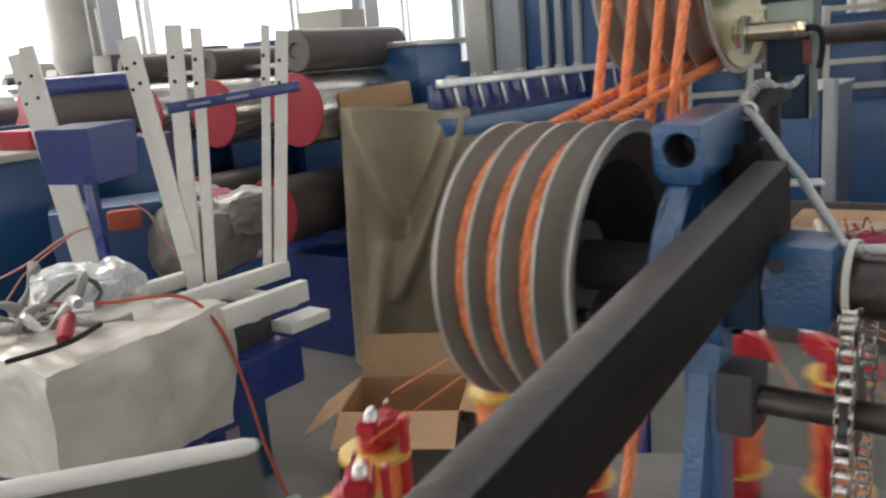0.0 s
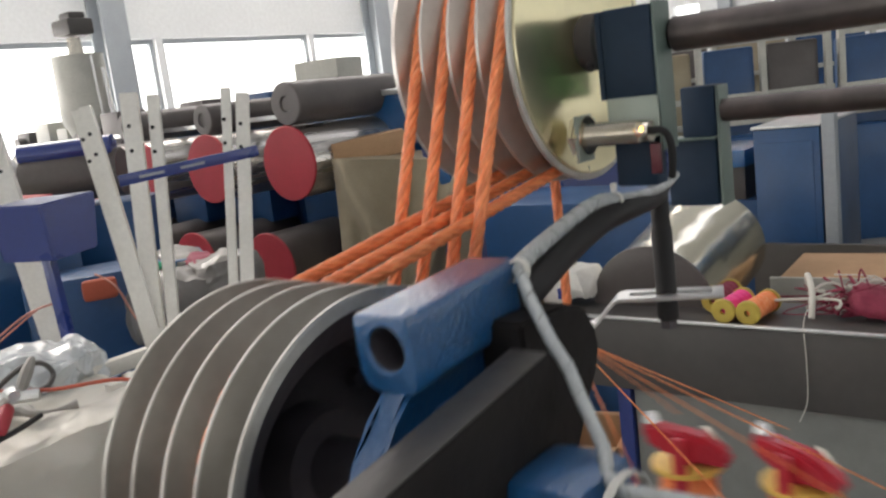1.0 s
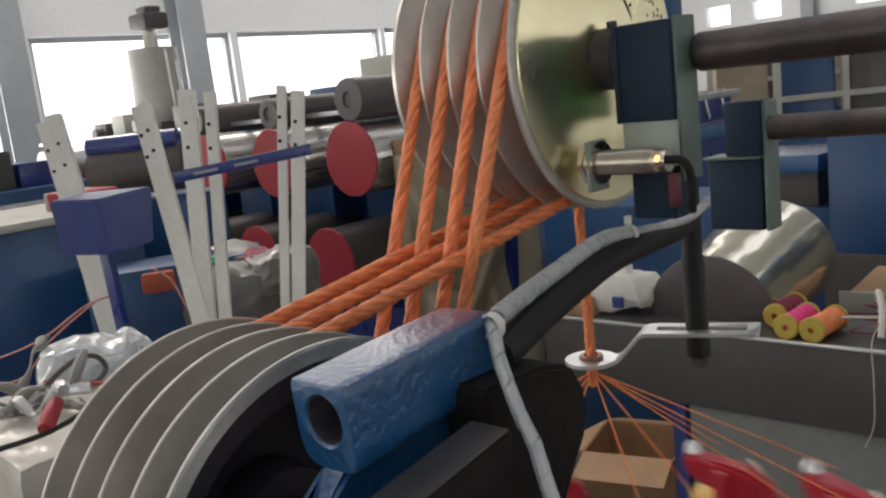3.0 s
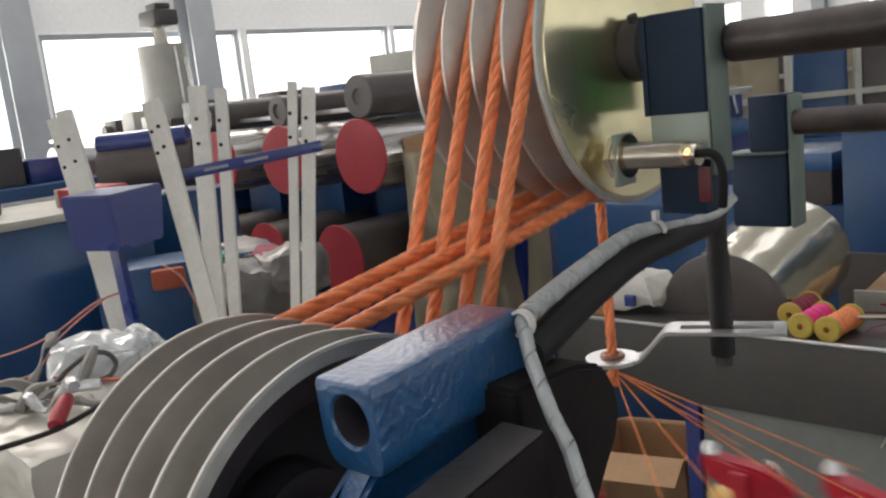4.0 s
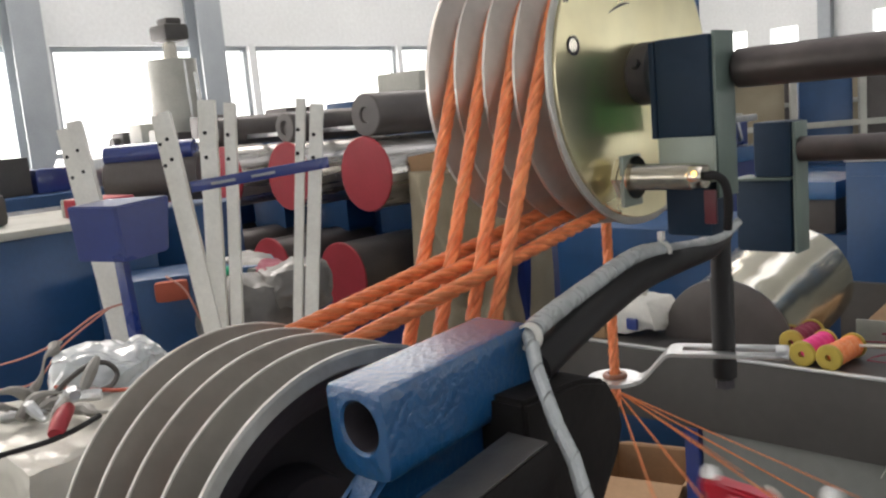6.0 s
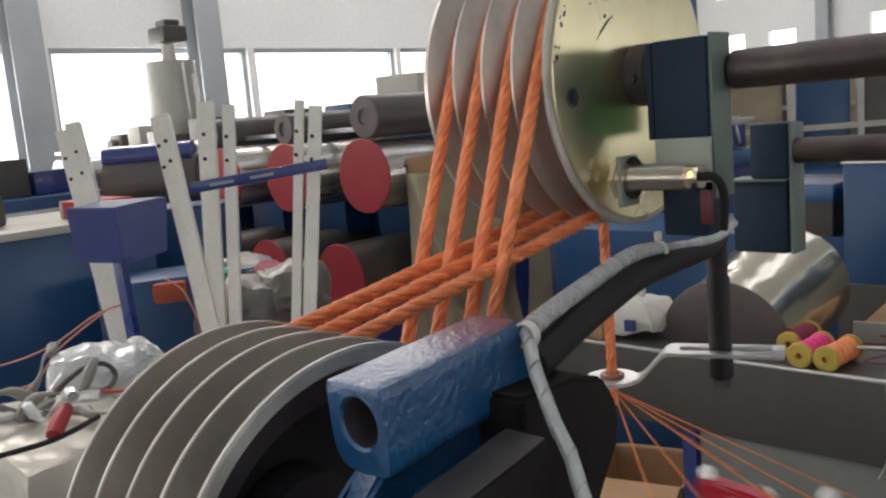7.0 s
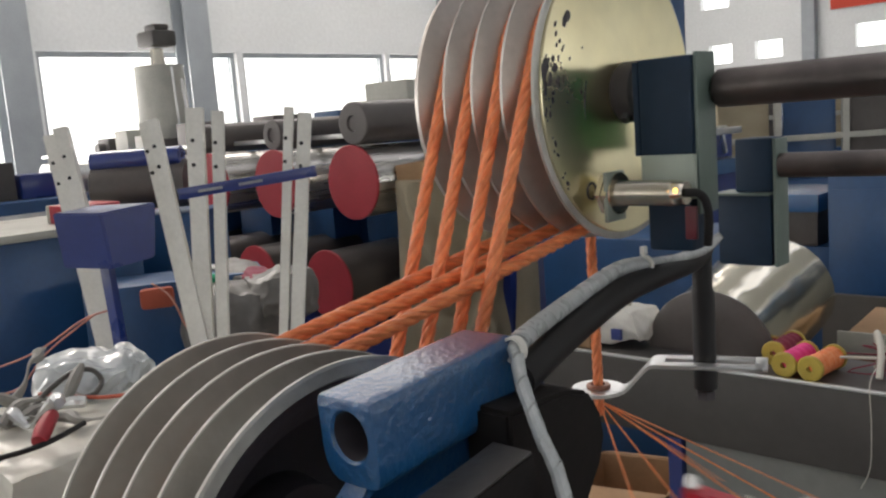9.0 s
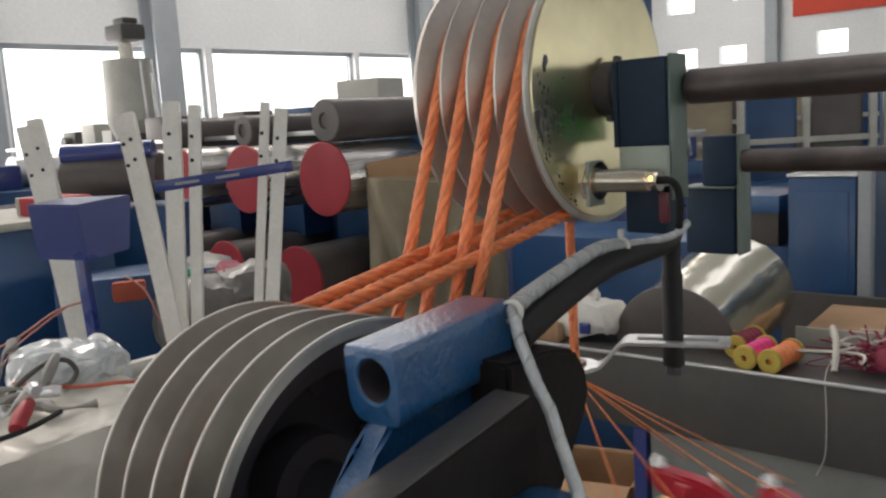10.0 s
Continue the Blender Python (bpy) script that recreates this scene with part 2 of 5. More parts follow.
# the south sheet glows only behind the added openings
for nm, m in (("backdrop", P(0, B1 + 1.2, 2.5)), ("backdrop", P(0, B0 - 1.2, 2.5))):
    bm = nb()
    box(bm, -LA / 2 - 3, LA / 2 + 3, -0.02, 0.02, -2.5, 2.5)
    tagged(link(nm, bm, M_SKY, smooth=0, m=m), "plain white glow outside the windows and the added openings", "sky", kind="structure")
area("window_glow", P(A0 - 0.1, (B0 + B1) / 2, (WIN0 + WIN1) / 2, 90, 0, 90) @ pose(0, 0, 0, 0, 180, 0), LB - 1.0, 1.6, 540, (1.0, 0.92, 0.865))

# columns and mullions along the long window wall
M_MULL = mat("window_frame_paint", (0.4, 0.43, 0.45), 0.5, 0.0, (0.3, 0.33, 0.35), 4, 0.5)
for b_ in (-2.2, 0.7, 3.56, 5.76, 10.6, 13.4):
    bm = nb()
    for x0, x1 in ((0.0, 0.03), (0.27, 0.3)):
        box(bm, x0, x1, -0.17, 0.17, 0, TOP - 0.01, 0.004)
    box(bm, 0.03, 0.27, -0.03, 0.03, 0, TOP - 0.01)
    tagged(link("column", bm, M_FRAME, m=P(A0 + 0.01, b_, 0)), "grey painted steel hall column", "column", "hall columns", "structure")
for k, w in enumerate(wins):
    if w[1] >= LB:
        continue
    wx = B1 - (w[0] + w[1]) / 2
    win = tagged(thing("window_%d" % (k + 1), P(A0 - 0.1, wx, 0), "wide white-lit strip window in a grey frame", "window"), kind="structure")
    h = (w[1] - w[0]) / 2
    bm = nb()
    for y in (-h + 0.03, h - 0.03):
        box(bm, -0.03, 0.03, y - 0.03, y + 0.03, WIN0, WIN1)
    box(bm, -0.03, 0.03, -h + 0.06, h - 0.06, WIN0, WIN0 + 0.06)
    box(bm, -0.03, 0.03, -h + 0.06, h - 0.06, WIN1 - 0.06, WIN1)
    part("window_frame", bm, M_MULL, win)

# ---- take-up capstans ----
R_CREST, R_ROOT, PITCH, R_ROPE = 0.0905, 0.0725, 0.022, 0.0039
R_RUN = R_ROOT + R_ROPE * 0.9
LOW = (0.0, 0.0, 1.394)
UP = (-0.0185, 0.2586, 1.588)
DRUM_W = 4 * PITCH


def groove_x(i):
    return -DRUM_W + PITCH * (i + 0.5)


R_LOW, R_RUN_LOW = 0.0742, 0.0777


def drum_profile(root=R_ROOT, crest=R_CREST):
    pr = [(-DRUM_W - 0.003, R_CREST - 0.001), (-DRUM_W - 0.0005, R_CREST)]
    for i in range(4):
        x = groove_x(i)
        lo, hi = R_CREST if i == 0 else crest, R_CREST if i == 3 else crest
        pr += [(x - PITCH / 2 + 0.0008, lo), (x - 0.004, root + 0.002), (x - 0.0015, root), (x + 0.0015, root), (x + 0.004, root + 0.002), (x + PITCH / 2 - 0.0008, hi)]
    return pr


def twisted(bm, length, r, pitch=0.034, strands=4, seg=0.0022, n=8, bend=None, phase=0.0):
    """Rope strands laid round the z axis (or round a bend)."""
    steps = max(8, int(length / seg))
    off, rs = r * 0.5, r * 0.56
    for s in range(strands):
        pts = []
        for i in range(steps + 1):
            z = length * i / steps
            t = phase + 2 * math.pi * (z / pitch + s / strands)
            x, y = off * math.cos(t), off * math.sin(t)
            pts.append(bend(x, y, z) if bend else Vector((x, y, z)))
        tube(bm, pts, rs, n, caps=bend is None)
    return bm


def rope_turn(i, parent):
    ln = 2 * math.pi * R_RUN_LOW
    gx = groove_x(i)

    def bend(x, y, z):
        t = z / R_RUN_LOW
        return Vector((gx + x, (R_RUN_LOW + y) * math.cos(t), (R_RUN_LOW + y) * math.sin(t)))
    bm = nb()
    twisted(bm, ln, 0.0044, ln / 14, 4, 0.004, 6, bend)
    return part("rope_turn", bm, M_ROPE, parent, "orange rope lying in a drum groove")


low_drum = thing("capstan_drum", P(*LOW), "grey cast capstan drum with four deep rope grooves", "capstan", "take-up capstans")
bm = nb()
lathe(bm, [(-DRUM_W - 0.003, 0.03)] + drum_profile(R_LOW, 0.0902) + [(-0.0005, R_CREST)], 96, "x", caps=False)
part("drum_body", bm, M_GROOVE, low_drum)
bm = nb()
lathe(bm, [(-0.0005, R_CREST), (0.0, R_CREST - 0.0004), (0.0, 0.0835), (-0.0015, 0.0825)], 96, "x", caps=False)
part("rim", bm, M_RIM, low_drum, "bright worn rim")
bm = nb()
lathe(bm, [(-0.0015, 0.0825), (-0.012, 0.067), (-0.05, 0.065), (-0.055, 0.062), (-0.055, 0.03), (-0.035, 0.028), (-0.034, 0.0)], 96, "x", caps=False)
part("hollow", bm, M_DARK, low_drum, "black oily hollow side")
# thin pale rings along the groove crests
bm = nb()
for i in range(5):
    x, rc = -DRUM_W + PITCH * i, R_CREST if i in (0, 4) else 0.0902
    lathe(bm, [(x - 0.0011, rc - 0.0012), (x - 0.0008, rc + 0.0004), (x + 0.0008, rc + 0.0004), (x + 0.0011, rc - 0.0012)], 96, "x", closed=True)
part("crest_edge", bm, M_RIM, low_drum, "thin bright rings on the groove crests")
for k in range(6):
    t = 2 * math.pi * k / 6
    bm = nb()
    lathe(bm, [(-0.0548, 0.005), (-0.049, 0.005), (-0.048, 0.004)], 6, "x", m=Matrix.Translation((0, 0.05 * math.cos(t), 0.05 * math.sin(t))))
    part("bolt", bm, M_DARK, low_drum)
for i in range(3):
    rope_turn(i, low_drum)

up_drum = thing("capstan_drum", P(*UP), "grooved capstan drum with a yellow zinc-plated face", "capstan", "take-up capstans")
bm = nb()
pr = [(-DRUM_W - 0.003, 0.0)] + drum_profile() + [(-0.0005, R_CREST), (0.0, R_CREST - 0.001), (0.0, 0.0)]
lathe(bm, pr, 96, "x")
part("drum_body", bm, M_TURNED, up_drum)
bm = nb()
lathe(bm, [(0.0, 0.0), (0.0, 0.0862), (0.0025, 0.0862), (0.003, 0.0856), (0.003, 0.0)], 96, "x")
part("face_plate", bm, M_ZINC, up_drum, "yellow zinc-plated face plate")
bm = nb()
lathe(bm, [(-0.0008, R_CREST + 0.0002), (0.0008, R_CREST), (0.0012, R_CREST - 0.0006), (0.0012, 0.0863)], 96, "x", caps=False)
part("rim", bm, M_RIM, up_drum, "grey worn rim round the plate")
bm = nb()
lathe(bm, [(0.003, 0.0175), (0.005, 0.0185), (0.016, 0.0185), (0.018, 0.0165), (0.026, 0.0155), (0.026, 0.0)], 32, "x")
part("hub_collar", bm, M_DARK, up_drum, "black hub collar")
for k in range(2):
    t = 2.1 + 3.1 * k
    bm = nb()
    lathe(bm, [(0.0, 0.0032), (0.004, 0.003), (0.004, 0.0)], 8, "z", m=pose(0.011, 0, 0, math.degrees(t)) @ Matrix.Translation((0, 0, 0.018)))
    part("set_screw", bm, M_DARK, up_drum)
# oil spots, a scratch and a plugged hole on the plate


def oil_spot(bm, t, rr, sz, long=1.0):
    """A thin oval drop of oil, longer across the radius."""
    m = pose(0, 0, 0, math.degrees(t)) @ Matrix.Translation((0, rr, 0)) @ Matrix.Diagonal((1, 1, long, 1))
    lathe(bm, [(0.0028, sz), (0.0033, sz * 0.9), (0.0034, 0.0)], 12, "x", m=m)


spots = random.Random(4)
bm = nb()
for k in range(52):
    t, rr = spots.gauss(-0.62, 0.17), 0.083 - abs(spots.gauss(0.0, 0.011))
    sz = spots.choice((0.0005, 0.0006, 0.0007, 0.0009, 0.0011, 0.0013))
    oil_spot(bm, t, rr, sz, spots.uniform(1.0, 2.2))
for k in range(16):
    oil_spot(bm, spots.uniform(-0.35, 0.35), 0.0845 - abs(spots.gauss(0, 0.003)), spots.choice((0.0005, 0.0007, 0.0009)), spots.uniform(1.0, 2.5))
for deg, rr, sz in ((327, 0.0832, 0.0031), (325, 0.0828, 0.0026), (329.5, 0.0838, 0.0022), (325.5, 0.074, 0.0024), (300, 0.0725, 0.0029), (302.5, 0.0735, 0.002), (304.5, 0.0732, 0.0013), (322, 0.0765, 0.0016)):
    oil_spot(bm, radians(deg), rr, sz, 1.35)
part("oil_spatter", bm, M_DARK, up_drum, "black oil spots on the plate")
bm = nb()
tube(bm, [Vector((0.003, rr * math.cos(radians(d)), rr * math.sin(radians(d)))) for d, rr in ((326, 0.0425), (333, 0.0433), (340, 0.0442), (348, 0.0455), (356, 0.047))], lambda u: 0.0002 + 0.0006 * math.sin(math.pi * u), 6)
part("scratch", bm, M_DARK, up_drum, "dark curved scratch")
hole = Matrix.Translation((0, 0.0705 * math.cos(0.54), 0.0705 * math.sin(0.54)))
bm = nb()
lathe(bm, [(0.0028, 0.0052), (0.0037, 0.0055), (0.0037, 0.0043), (0.0029, 0.0041)], 24, "x", closed=True, m=hole)
part("hole_edge", bm, M_DARK, up_drum, "dark edge of a plugged hole")
bm = nb()
lathe(bm, [(0.0029, 0.0043), (0.0033, 0.0042), (0.0033, 0.0)], 20, "x", m=hole)
part("hole_plug", bm, M_CHROME, up_drum, "bright metal plug")

# ---- rope runs between the drums ----
def tangent(c0, s0, c1, r0, r1):
    """The inner tangent of two circles in the b-z plane; s0 picks the side."""
    d = Vector((c1[0] - c0[0], c1[1] - c0[1]))
    al = math.acos((r0 + r1) / d.length)
    th = math.atan2(d.y, d.x) + s0 * al
    return (c0[0] + r0 * math.cos(th), c0[1] + r0 * math.sin(th)), (c1[0] - r1 * math.cos(th), c1[1] - r1 * math.sin(th))


CU, CL = (UP[1], UP[2]), (LOW[1], LOW[2])
runs = []


def run(p0, p1, label):
    p0, p1 = W(*p0), W(*p1)
    d = p1 - p0
    m = Matrix.Translation(p0) @ d.to_track_quat("Z", "Y").to_matrix().to_4x4()
    bm = nb()
    twisted(bm, d.length, R_ROPE)
    ob = tagged(link("rope", bm, M_ROPE, m=m), label, "rope", "orange rope runs")
    runs.append((ob, m))
    return ob


up_f, low_b = tangent(CU, -1, CL, R_RUN, R_RUN_LOW)
up_u, low_t = tangent(CU, 1, CL, R_RUN, R_RUN_LOW)
if up_f[0] > up_u[0]:
    (up_f, low_b), (up_u, low_t) = (up_u, low_t), (up_f, low_b)
for i in range(4):
    past = 0.0 if i < 3 else 1.5
    low_e = tuple(low_b[k] + (low_b[k] - up_f[k]) * past for k in (0, 1))
    run((UP[0] + groove_x(i), *up_f), (groove_x(i), *low_e), "taut orange twisted rope running down between two drums")
for i in range(3):
    run((groove_x(i), *low_t), (UP[0] + groove_x(i + 1), *up_u), "taut orange twisted rope rising to the upper drum")
RING = (UP[0] + groove_x(0), UP[1] + R_RUN, 1.362)
run((RING[0], RING[1], RING[2] - 0.02), (RING[0], RING[1], UP[2]), "orange rope rising through the guide ring")

# rope lying over the upper drum, from its underside round the back to the front
th0 = math.atan2(up_u[1] - CU[1], up_u[0] - CU[0])
th1 = math.atan2(up_f[1] - CU[1], up_f[0] - CU[0])
while th1 < th0:
    th1 += 2 * math.pi
for i in range(4):
    t0 = th0 if i > 0 else 0.0

    def bend(x, y, z, t0=t0):
        t = t0 + z / R_RUN
        return Vector((x, (R_RUN + y) * math.cos(t), (R_RUN + y) * math.sin(t)))
    bm = nb()
    twisted(bm, (th1 - t0) * R_RUN, R_ROPE, 0.034, 4, 0.004, 6, bend)
    tagged(link("rope", bm, M_ROPE, m=P(UP[0] + groove_x(i), UP[1], UP[2])), "orange rope lying over the upper drum in its groove", "rope", "orange rope runs")

# ---- hinge block, beam, shafts ----
bk = thing("hinge_block", P(0.0358, 0.0125, 1.4865, rx=3.0, rz=2.4), "glossy blue painted steel block with a bored hole", "machine block")
bm = nb()
y0, y1, hz = -0.0425, 0.0425, -0.0168
NB = 64


def block_edge(t, f=1.0):
    """The block's outline round the bore: square above, rounded below."""
    c, d = math.cos(t), math.sin(t)
    ex = 14.0 if d > 0 else (3.2 if c < 0 else 7.0)
    hx, hzz = 0.0143, 0.0168
    k = (abs(c / hx) ** ex + abs(d / hzz) ** ex) ** (-1 / ex)
    return k * c * f, hz + k * d * f


turn = [2 * math.pi * k / NB for k in range(NB)]
rings = []
for y, f in ((y0 + 0.0016, 1.0), (y0 + 0.0004, 0.975), (y0, 0.93)):
    rings.append([bm.verts.new((block_edge(t, f)[0], y, block_edge(t, f)[1])) for t in turn])
for y, f in ((y0, 1.1), (y0 + 0.0012, 1.0), (y0 + 0.035, 1.0)):
    rings.append([bm.verts.new((0.001 + 0.0088 * f * math.cos(t), y, hz + 0.0022 + 0.0094 * f * math.sin(t))) for t in turn])
back = []
for y, f in ((y1, 0.95), (y1 - 0.0015, 1.0)):
    back.append([bm.verts.new((block_edge(t, f)[0], y, block_edge(t, f)[1])) for t in turn])
loops = back + rings
for q, (r0, r1) in enumerate(zip(loops, loops[1:])):
    for k in range(NB):
        bm.faces.new((r0[k], r0[(k + 1) % NB], r1[(k + 1) % NB], r1[k])).material_index = 1 if q > 5 else 0
bm.faces.new(back[0])
bm.faces.new(rings[-1]).material_index = 1
part("block_body", bm, [M_BLUE, M_DARK], bk)
bm = nb()
slab(bm, [(-0.038, -0.031), (0.03, -0.031), (0.032, -0.06), (0.01, -0.075), (-0.06, -0.075), (-0.075, -0.07), (-0.066, -0.054), (-0.05, -0.044)], -0.0075, 0.0075)
bmesh.ops.bevel(bm, geom=bm.edges[:], offset=0.0022, segments=2, affect="EDGES")
part("web_plate", bm, M_BLUE, bk, "blue web plate under the block", m=Matrix(((0, 0, 1, 0.0), (1, 0, 0, 0), (0, 1, 0, 0), (0, 0, 0, 1))))


# ---- arm, shafts, chain, sensor ----
beam = thing("swing_beam", P(0.0, 0.0, 0.0), "long dark grey steel beam sloping beside the drum", "beam")
bm = nb()
box(bm, 0.0, 0.0185, -0.42, -0.004, -0.042, -0.0012, 0.001, m=pose(0.0655, 0.022, 1.459, 8.5))
part("beam_body", bm, M_BEAM, beam)
bm = nb()
# top strip coloured lighter than the sides to look lit
box(bm, 0.0002, 0.0183, -0.4195, -0.0045, -0.001, 0.0, 0.0004, m=pose(0.0655, 0.022, 1.459, 8.5))
part("beam_top", bm, M_BEAM_LIT, beam, "top face of the beam, its lit look put into a lighter grey")
bm = nb()
tube(bm, smooth_path([(0.05, 0.054, 1.4695), (0.038, 0.1, 1.473), (0.029, 0.14, 1.476), (0.02, 0.19, 1.4795), (0.014, 0.235, 1.479), (0.004, 0.3, 1.4765), (-0.018, 0.362, 1.474)], 6), 0.0078, 16)
part("beam_tube", bm, M_BLACK, beam, "black tube at the upper end of the beam")
# dark box added only to darken the gap under the beam
bm = nb()
box(bm, 0.05, 0.064, -0.005, 0.066, 1.36, 1.444, 0.003)
part("arm_plate", bm, M_BEAM, beam, "dark filler box added under the beam")
bm = nb()
slab(bm, [(0.028, 1.392), (0.028, 1.466), (0.066, 1.464), (0.084, 1.459), (0.092, 1.448), (0.0945, 1.436), (0.09, 1.424), (0.078, 1.416), (0.066, 1.392)], 0.0, 0.024)
bmesh.ops.bevel(bm, geom=bm.edges[:], offset=0.002, segments=2, affect="EDGES")
part("pivot_block", bm, M_BEAM, beam, "black rounded pivot block", m=Matrix(((0, 0, 1, 0.0415), (1, 0, 0, 0), (0, 1, 0, 0), (0, 0, 0, 1))))

st = thing("drum_stand", P(0, 0, 0), "blue painted steel stand carrying the lower drum", "machine stand")
bm = nb()
box(bm, 0.036, 0.058, -0.022, 0.004, 0.6, 1.4, 0.003)
part("column", bm, M_BLUE, st)
bm = nb()
box(bm, 0.034, 0.046, -0.012, 0.03, 1.395, 1.44, 0.003)
part("web_plate", bm, M_BLUE, st)
bm = nb()
lathe(bm, [(0.058, 0.006), (0.063, 0.006), (0.064, 0.005), (0.064, 0.0)], 6, "x", m=Matrix.Translation((0, -0.01, 1.372)))
part("bolt", bm, M_STEEL, st)
bm = nb()
lathe(bm, [(0.0, 0.0175), (0.0575, 0.0175), (0.059, 0.016), (0.059, 0.0)], 28, "x", m=Matrix.Translation((0, -0.01, 1.372)))
part("boss", bm, M_BLUE, st, "round blue boss")
bm = nb()
slab(bm, [(-0.06, 1.2), (-0.022, 1.34), (-0.022, 1.1), (-0.06, 1.1)], -0.006, 0.006)
part("gusset", bm, M_BLUE, st, "blue welded gusset", m=Matrix(((0, 0, 1, 0.046), (1, 0, 0, 0), (0, 1, 0, 0), (0, 0, 0, 1))))
bm = nb()
box(bm, 0.079, 0.117, -0.022, 0.022, 1.372, 1.42, 0.008)
housing = part("bearing_housing", bm, M_BLUE, st)
bm = nb()
lathe(bm, [(-0.0222, 0.0045), (-0.0224, 0.0)], 16, "y", m=Matrix.Translation((0.088, 0, 1.408)))
part("grease_hole", bm, M_DARK, housing)
bm = nb()
box(bm, 0.058, 0.079, -0.018, 0.02, 1.368, 1.412, 0.003)
part("housing_neck", bm, M_TEAL, st)
bm = nb()
box(bm, 0.03, 0.16, -0.05, 0.06, 0.78, 0.86, 0.006)
part("foot_block", bm, M_BLUE, st)

ls = thing("lower_shaft", P(0, 0, 1.394), "dark steel shaft carrying the lower drum", "shaft")
bm = nb()
lathe(bm, [(0.03, 0.016), (0.03, 0.017), (0.9, 0.017)], 28, "x")
part("shaft_bar", bm, M_SHAFT, ls)
# shaft is coloured darker where it runs inside the drum
bm = nb()
lathe(bm, [(-0.06, 0.016), (0.03, 0.016)], 28, "x")
part("shaft_journal", bm, M_DARK, ls, "black shaft journal inside the drum hollow")
ds = thing("drive_shaft", P(0, -0.01, 1.326), "dark oily drive shaft with a clamp collar", "shaft")
bm = nb()
lathe(bm, [(0.05, 0.0085), (0.9, 0.0085)], 20, "x")
part("shaft_bar", bm, M_SHAFT, ds)
bm = nb()
box(bm, 0.056, 0.077, -0.016, 0.016, -0.019, 0.019, 0.003)
part("clamp_collar", bm, M_DARK, ds)
bm = nb()
teeth = []
for k in range(28):
    t = 2 * math.pi * k / 28
    rr = 0.0275 if k % 2 else 0.0225
    teeth.append((rr * math.cos(t), rr * math.sin(t)))
slab(bm, teeth, -0.0022, 0.0022)
part("sprocket", bm, M_DARK, ds, "dark toothed sprocket", m=Matrix.Translation((0.125, 0, 0)) @ pose(0, 0, 0, 0, 90, 0))

M_CHAIN = mat("oily_chain_steel", (0.62, 0.6, 0.56), 0.26, 0.9, (0.3, 0.28, 0.26), 60, 0.7)
chain = thing("roller_chain", P(0.125, 0, 0), "oily steel roller chain hanging over a sprocket", "chain")


def chain_link(side):
    bm = nb()
    w = 0.0042 if side else 0.003
    for x in (-w, w):
        out = []
        for e, cy in ((1, 0.004), (-1, -0.004)):
            for q in range(7):
                t = -math.pi / 2 + math.pi * q / 6
                out.append((0.0034 * math.sin(t) * e, cy + 0.0034 * math.cos(t) * e))
        lo = [bm.verts.new((x - 0.0005, b_, z_)) for b_, z_ in out]
        hi = [bm.verts.new((x + 0.0005, b_, z_)) for b_, z_ in out]
        bm.faces.new(lo)
        bm.faces.new(hi)
        for i in range(len(lo)):
            j = (i + 1) % len(lo)
            bm.faces.new((lo[i], lo[j], hi[j], hi[i]))
    for z in (-0.004, 0.004):
        lathe(bm, [(-0.0032, 0.0024), (0.0032, 0.0024)], 10, "x", m=Matrix.Translation((0, 0, z)))
    return bm


pts = [(-0.026 - 0.06 * t, 1.37 - 0.62 * t) for t in [i / 76 for i in range(77)]]
first = {}
for strand, db in ((0, 0.0), (1, 0.06)):
    for i, (b_, z_) in enumerate(pts):
        if strand and i > 30:
            continue
        s = i % 2
        if s not in first:
            ob = part("chain_link", chain_link(s), M_CHAIN, chain)
            first[s] = ob.data
        else:
            ob = new("chain_link", first[s])
            ob.parent = chain
        ob.matrix_basis = pose(0, b_ + db * (1 if strand else 0), z_, 5.5 if not strand else -4)
for k in range(9):
    t = math.pi * k / 8
    ob = new("chain_link", first[k % 2])
    ob.parent = chain
    ob.matrix_basis = pose(0, 0.002 - 0.028 * math.cos(t), 1.375 + 0.028 * math.sin(t) * 0.4, 180 * k / 8 + 5)

# upper bearing post and frame arm
post = thing("bearing_post", P(0, 0, 0), "dark blue painted bearing post for the upper shaft", "machine stand")
bm = nb()
box(bm, 0.0095, 0.0425, 0.232, 0.2575, 1.5485, 1.605, 0.0022)
part("bearing_block", bm, M_TEAL, post)
bm = nb()
box(bm, 0.0105, 0.0385, 0.236, 0.252, 1.494, 1.5483, 0.002)
part("bearing_neck", bm, M_TEAL, post)
# pale steel side; its paleness also stands for sun on the block's right face
bm = nb()
box(bm, 0.0426, 0.0446, 0.2345, 0.2575, 1.516, 1.6065, 0.0006)
part("side_plate", bm, M_PALE, post, "pale green steel side plate")
# unseen plate, added and sized for the green reflection in the zinc face
bm = nb()
box(bm, 0.0062, 0.0093, 0.2362, 0.292, 1.5535, 1.602, 0.0008)
part("inner_plate", bm, mat("green_paint", (0.09, 0.5, 0.26), 0.5, 0.0, (0.07, 0.42, 0.22), 12, 0.5), post, "unseen green plate mirrored in the drum face")
# dark strip added to hide the green plate's front edge
bm = nb()
box(bm, 0.0058, 0.0093, 0.2322, 0.236, 1.55, 1.604, 0.0006)
part("edge_lip", bm, M_TEAL, post)
sh = thing("upper_shaft", P(*UP), "dark steel shaft carrying the upper drum", "shaft")
bm = nb()
lathe(bm, [(0.0642, 0.0), (0.0642, 0.0098), (0.0655, 0.0108), (0.9, 0.0108)], 28, "x", m=Matrix.Translation((0, 0, -0.0025)))
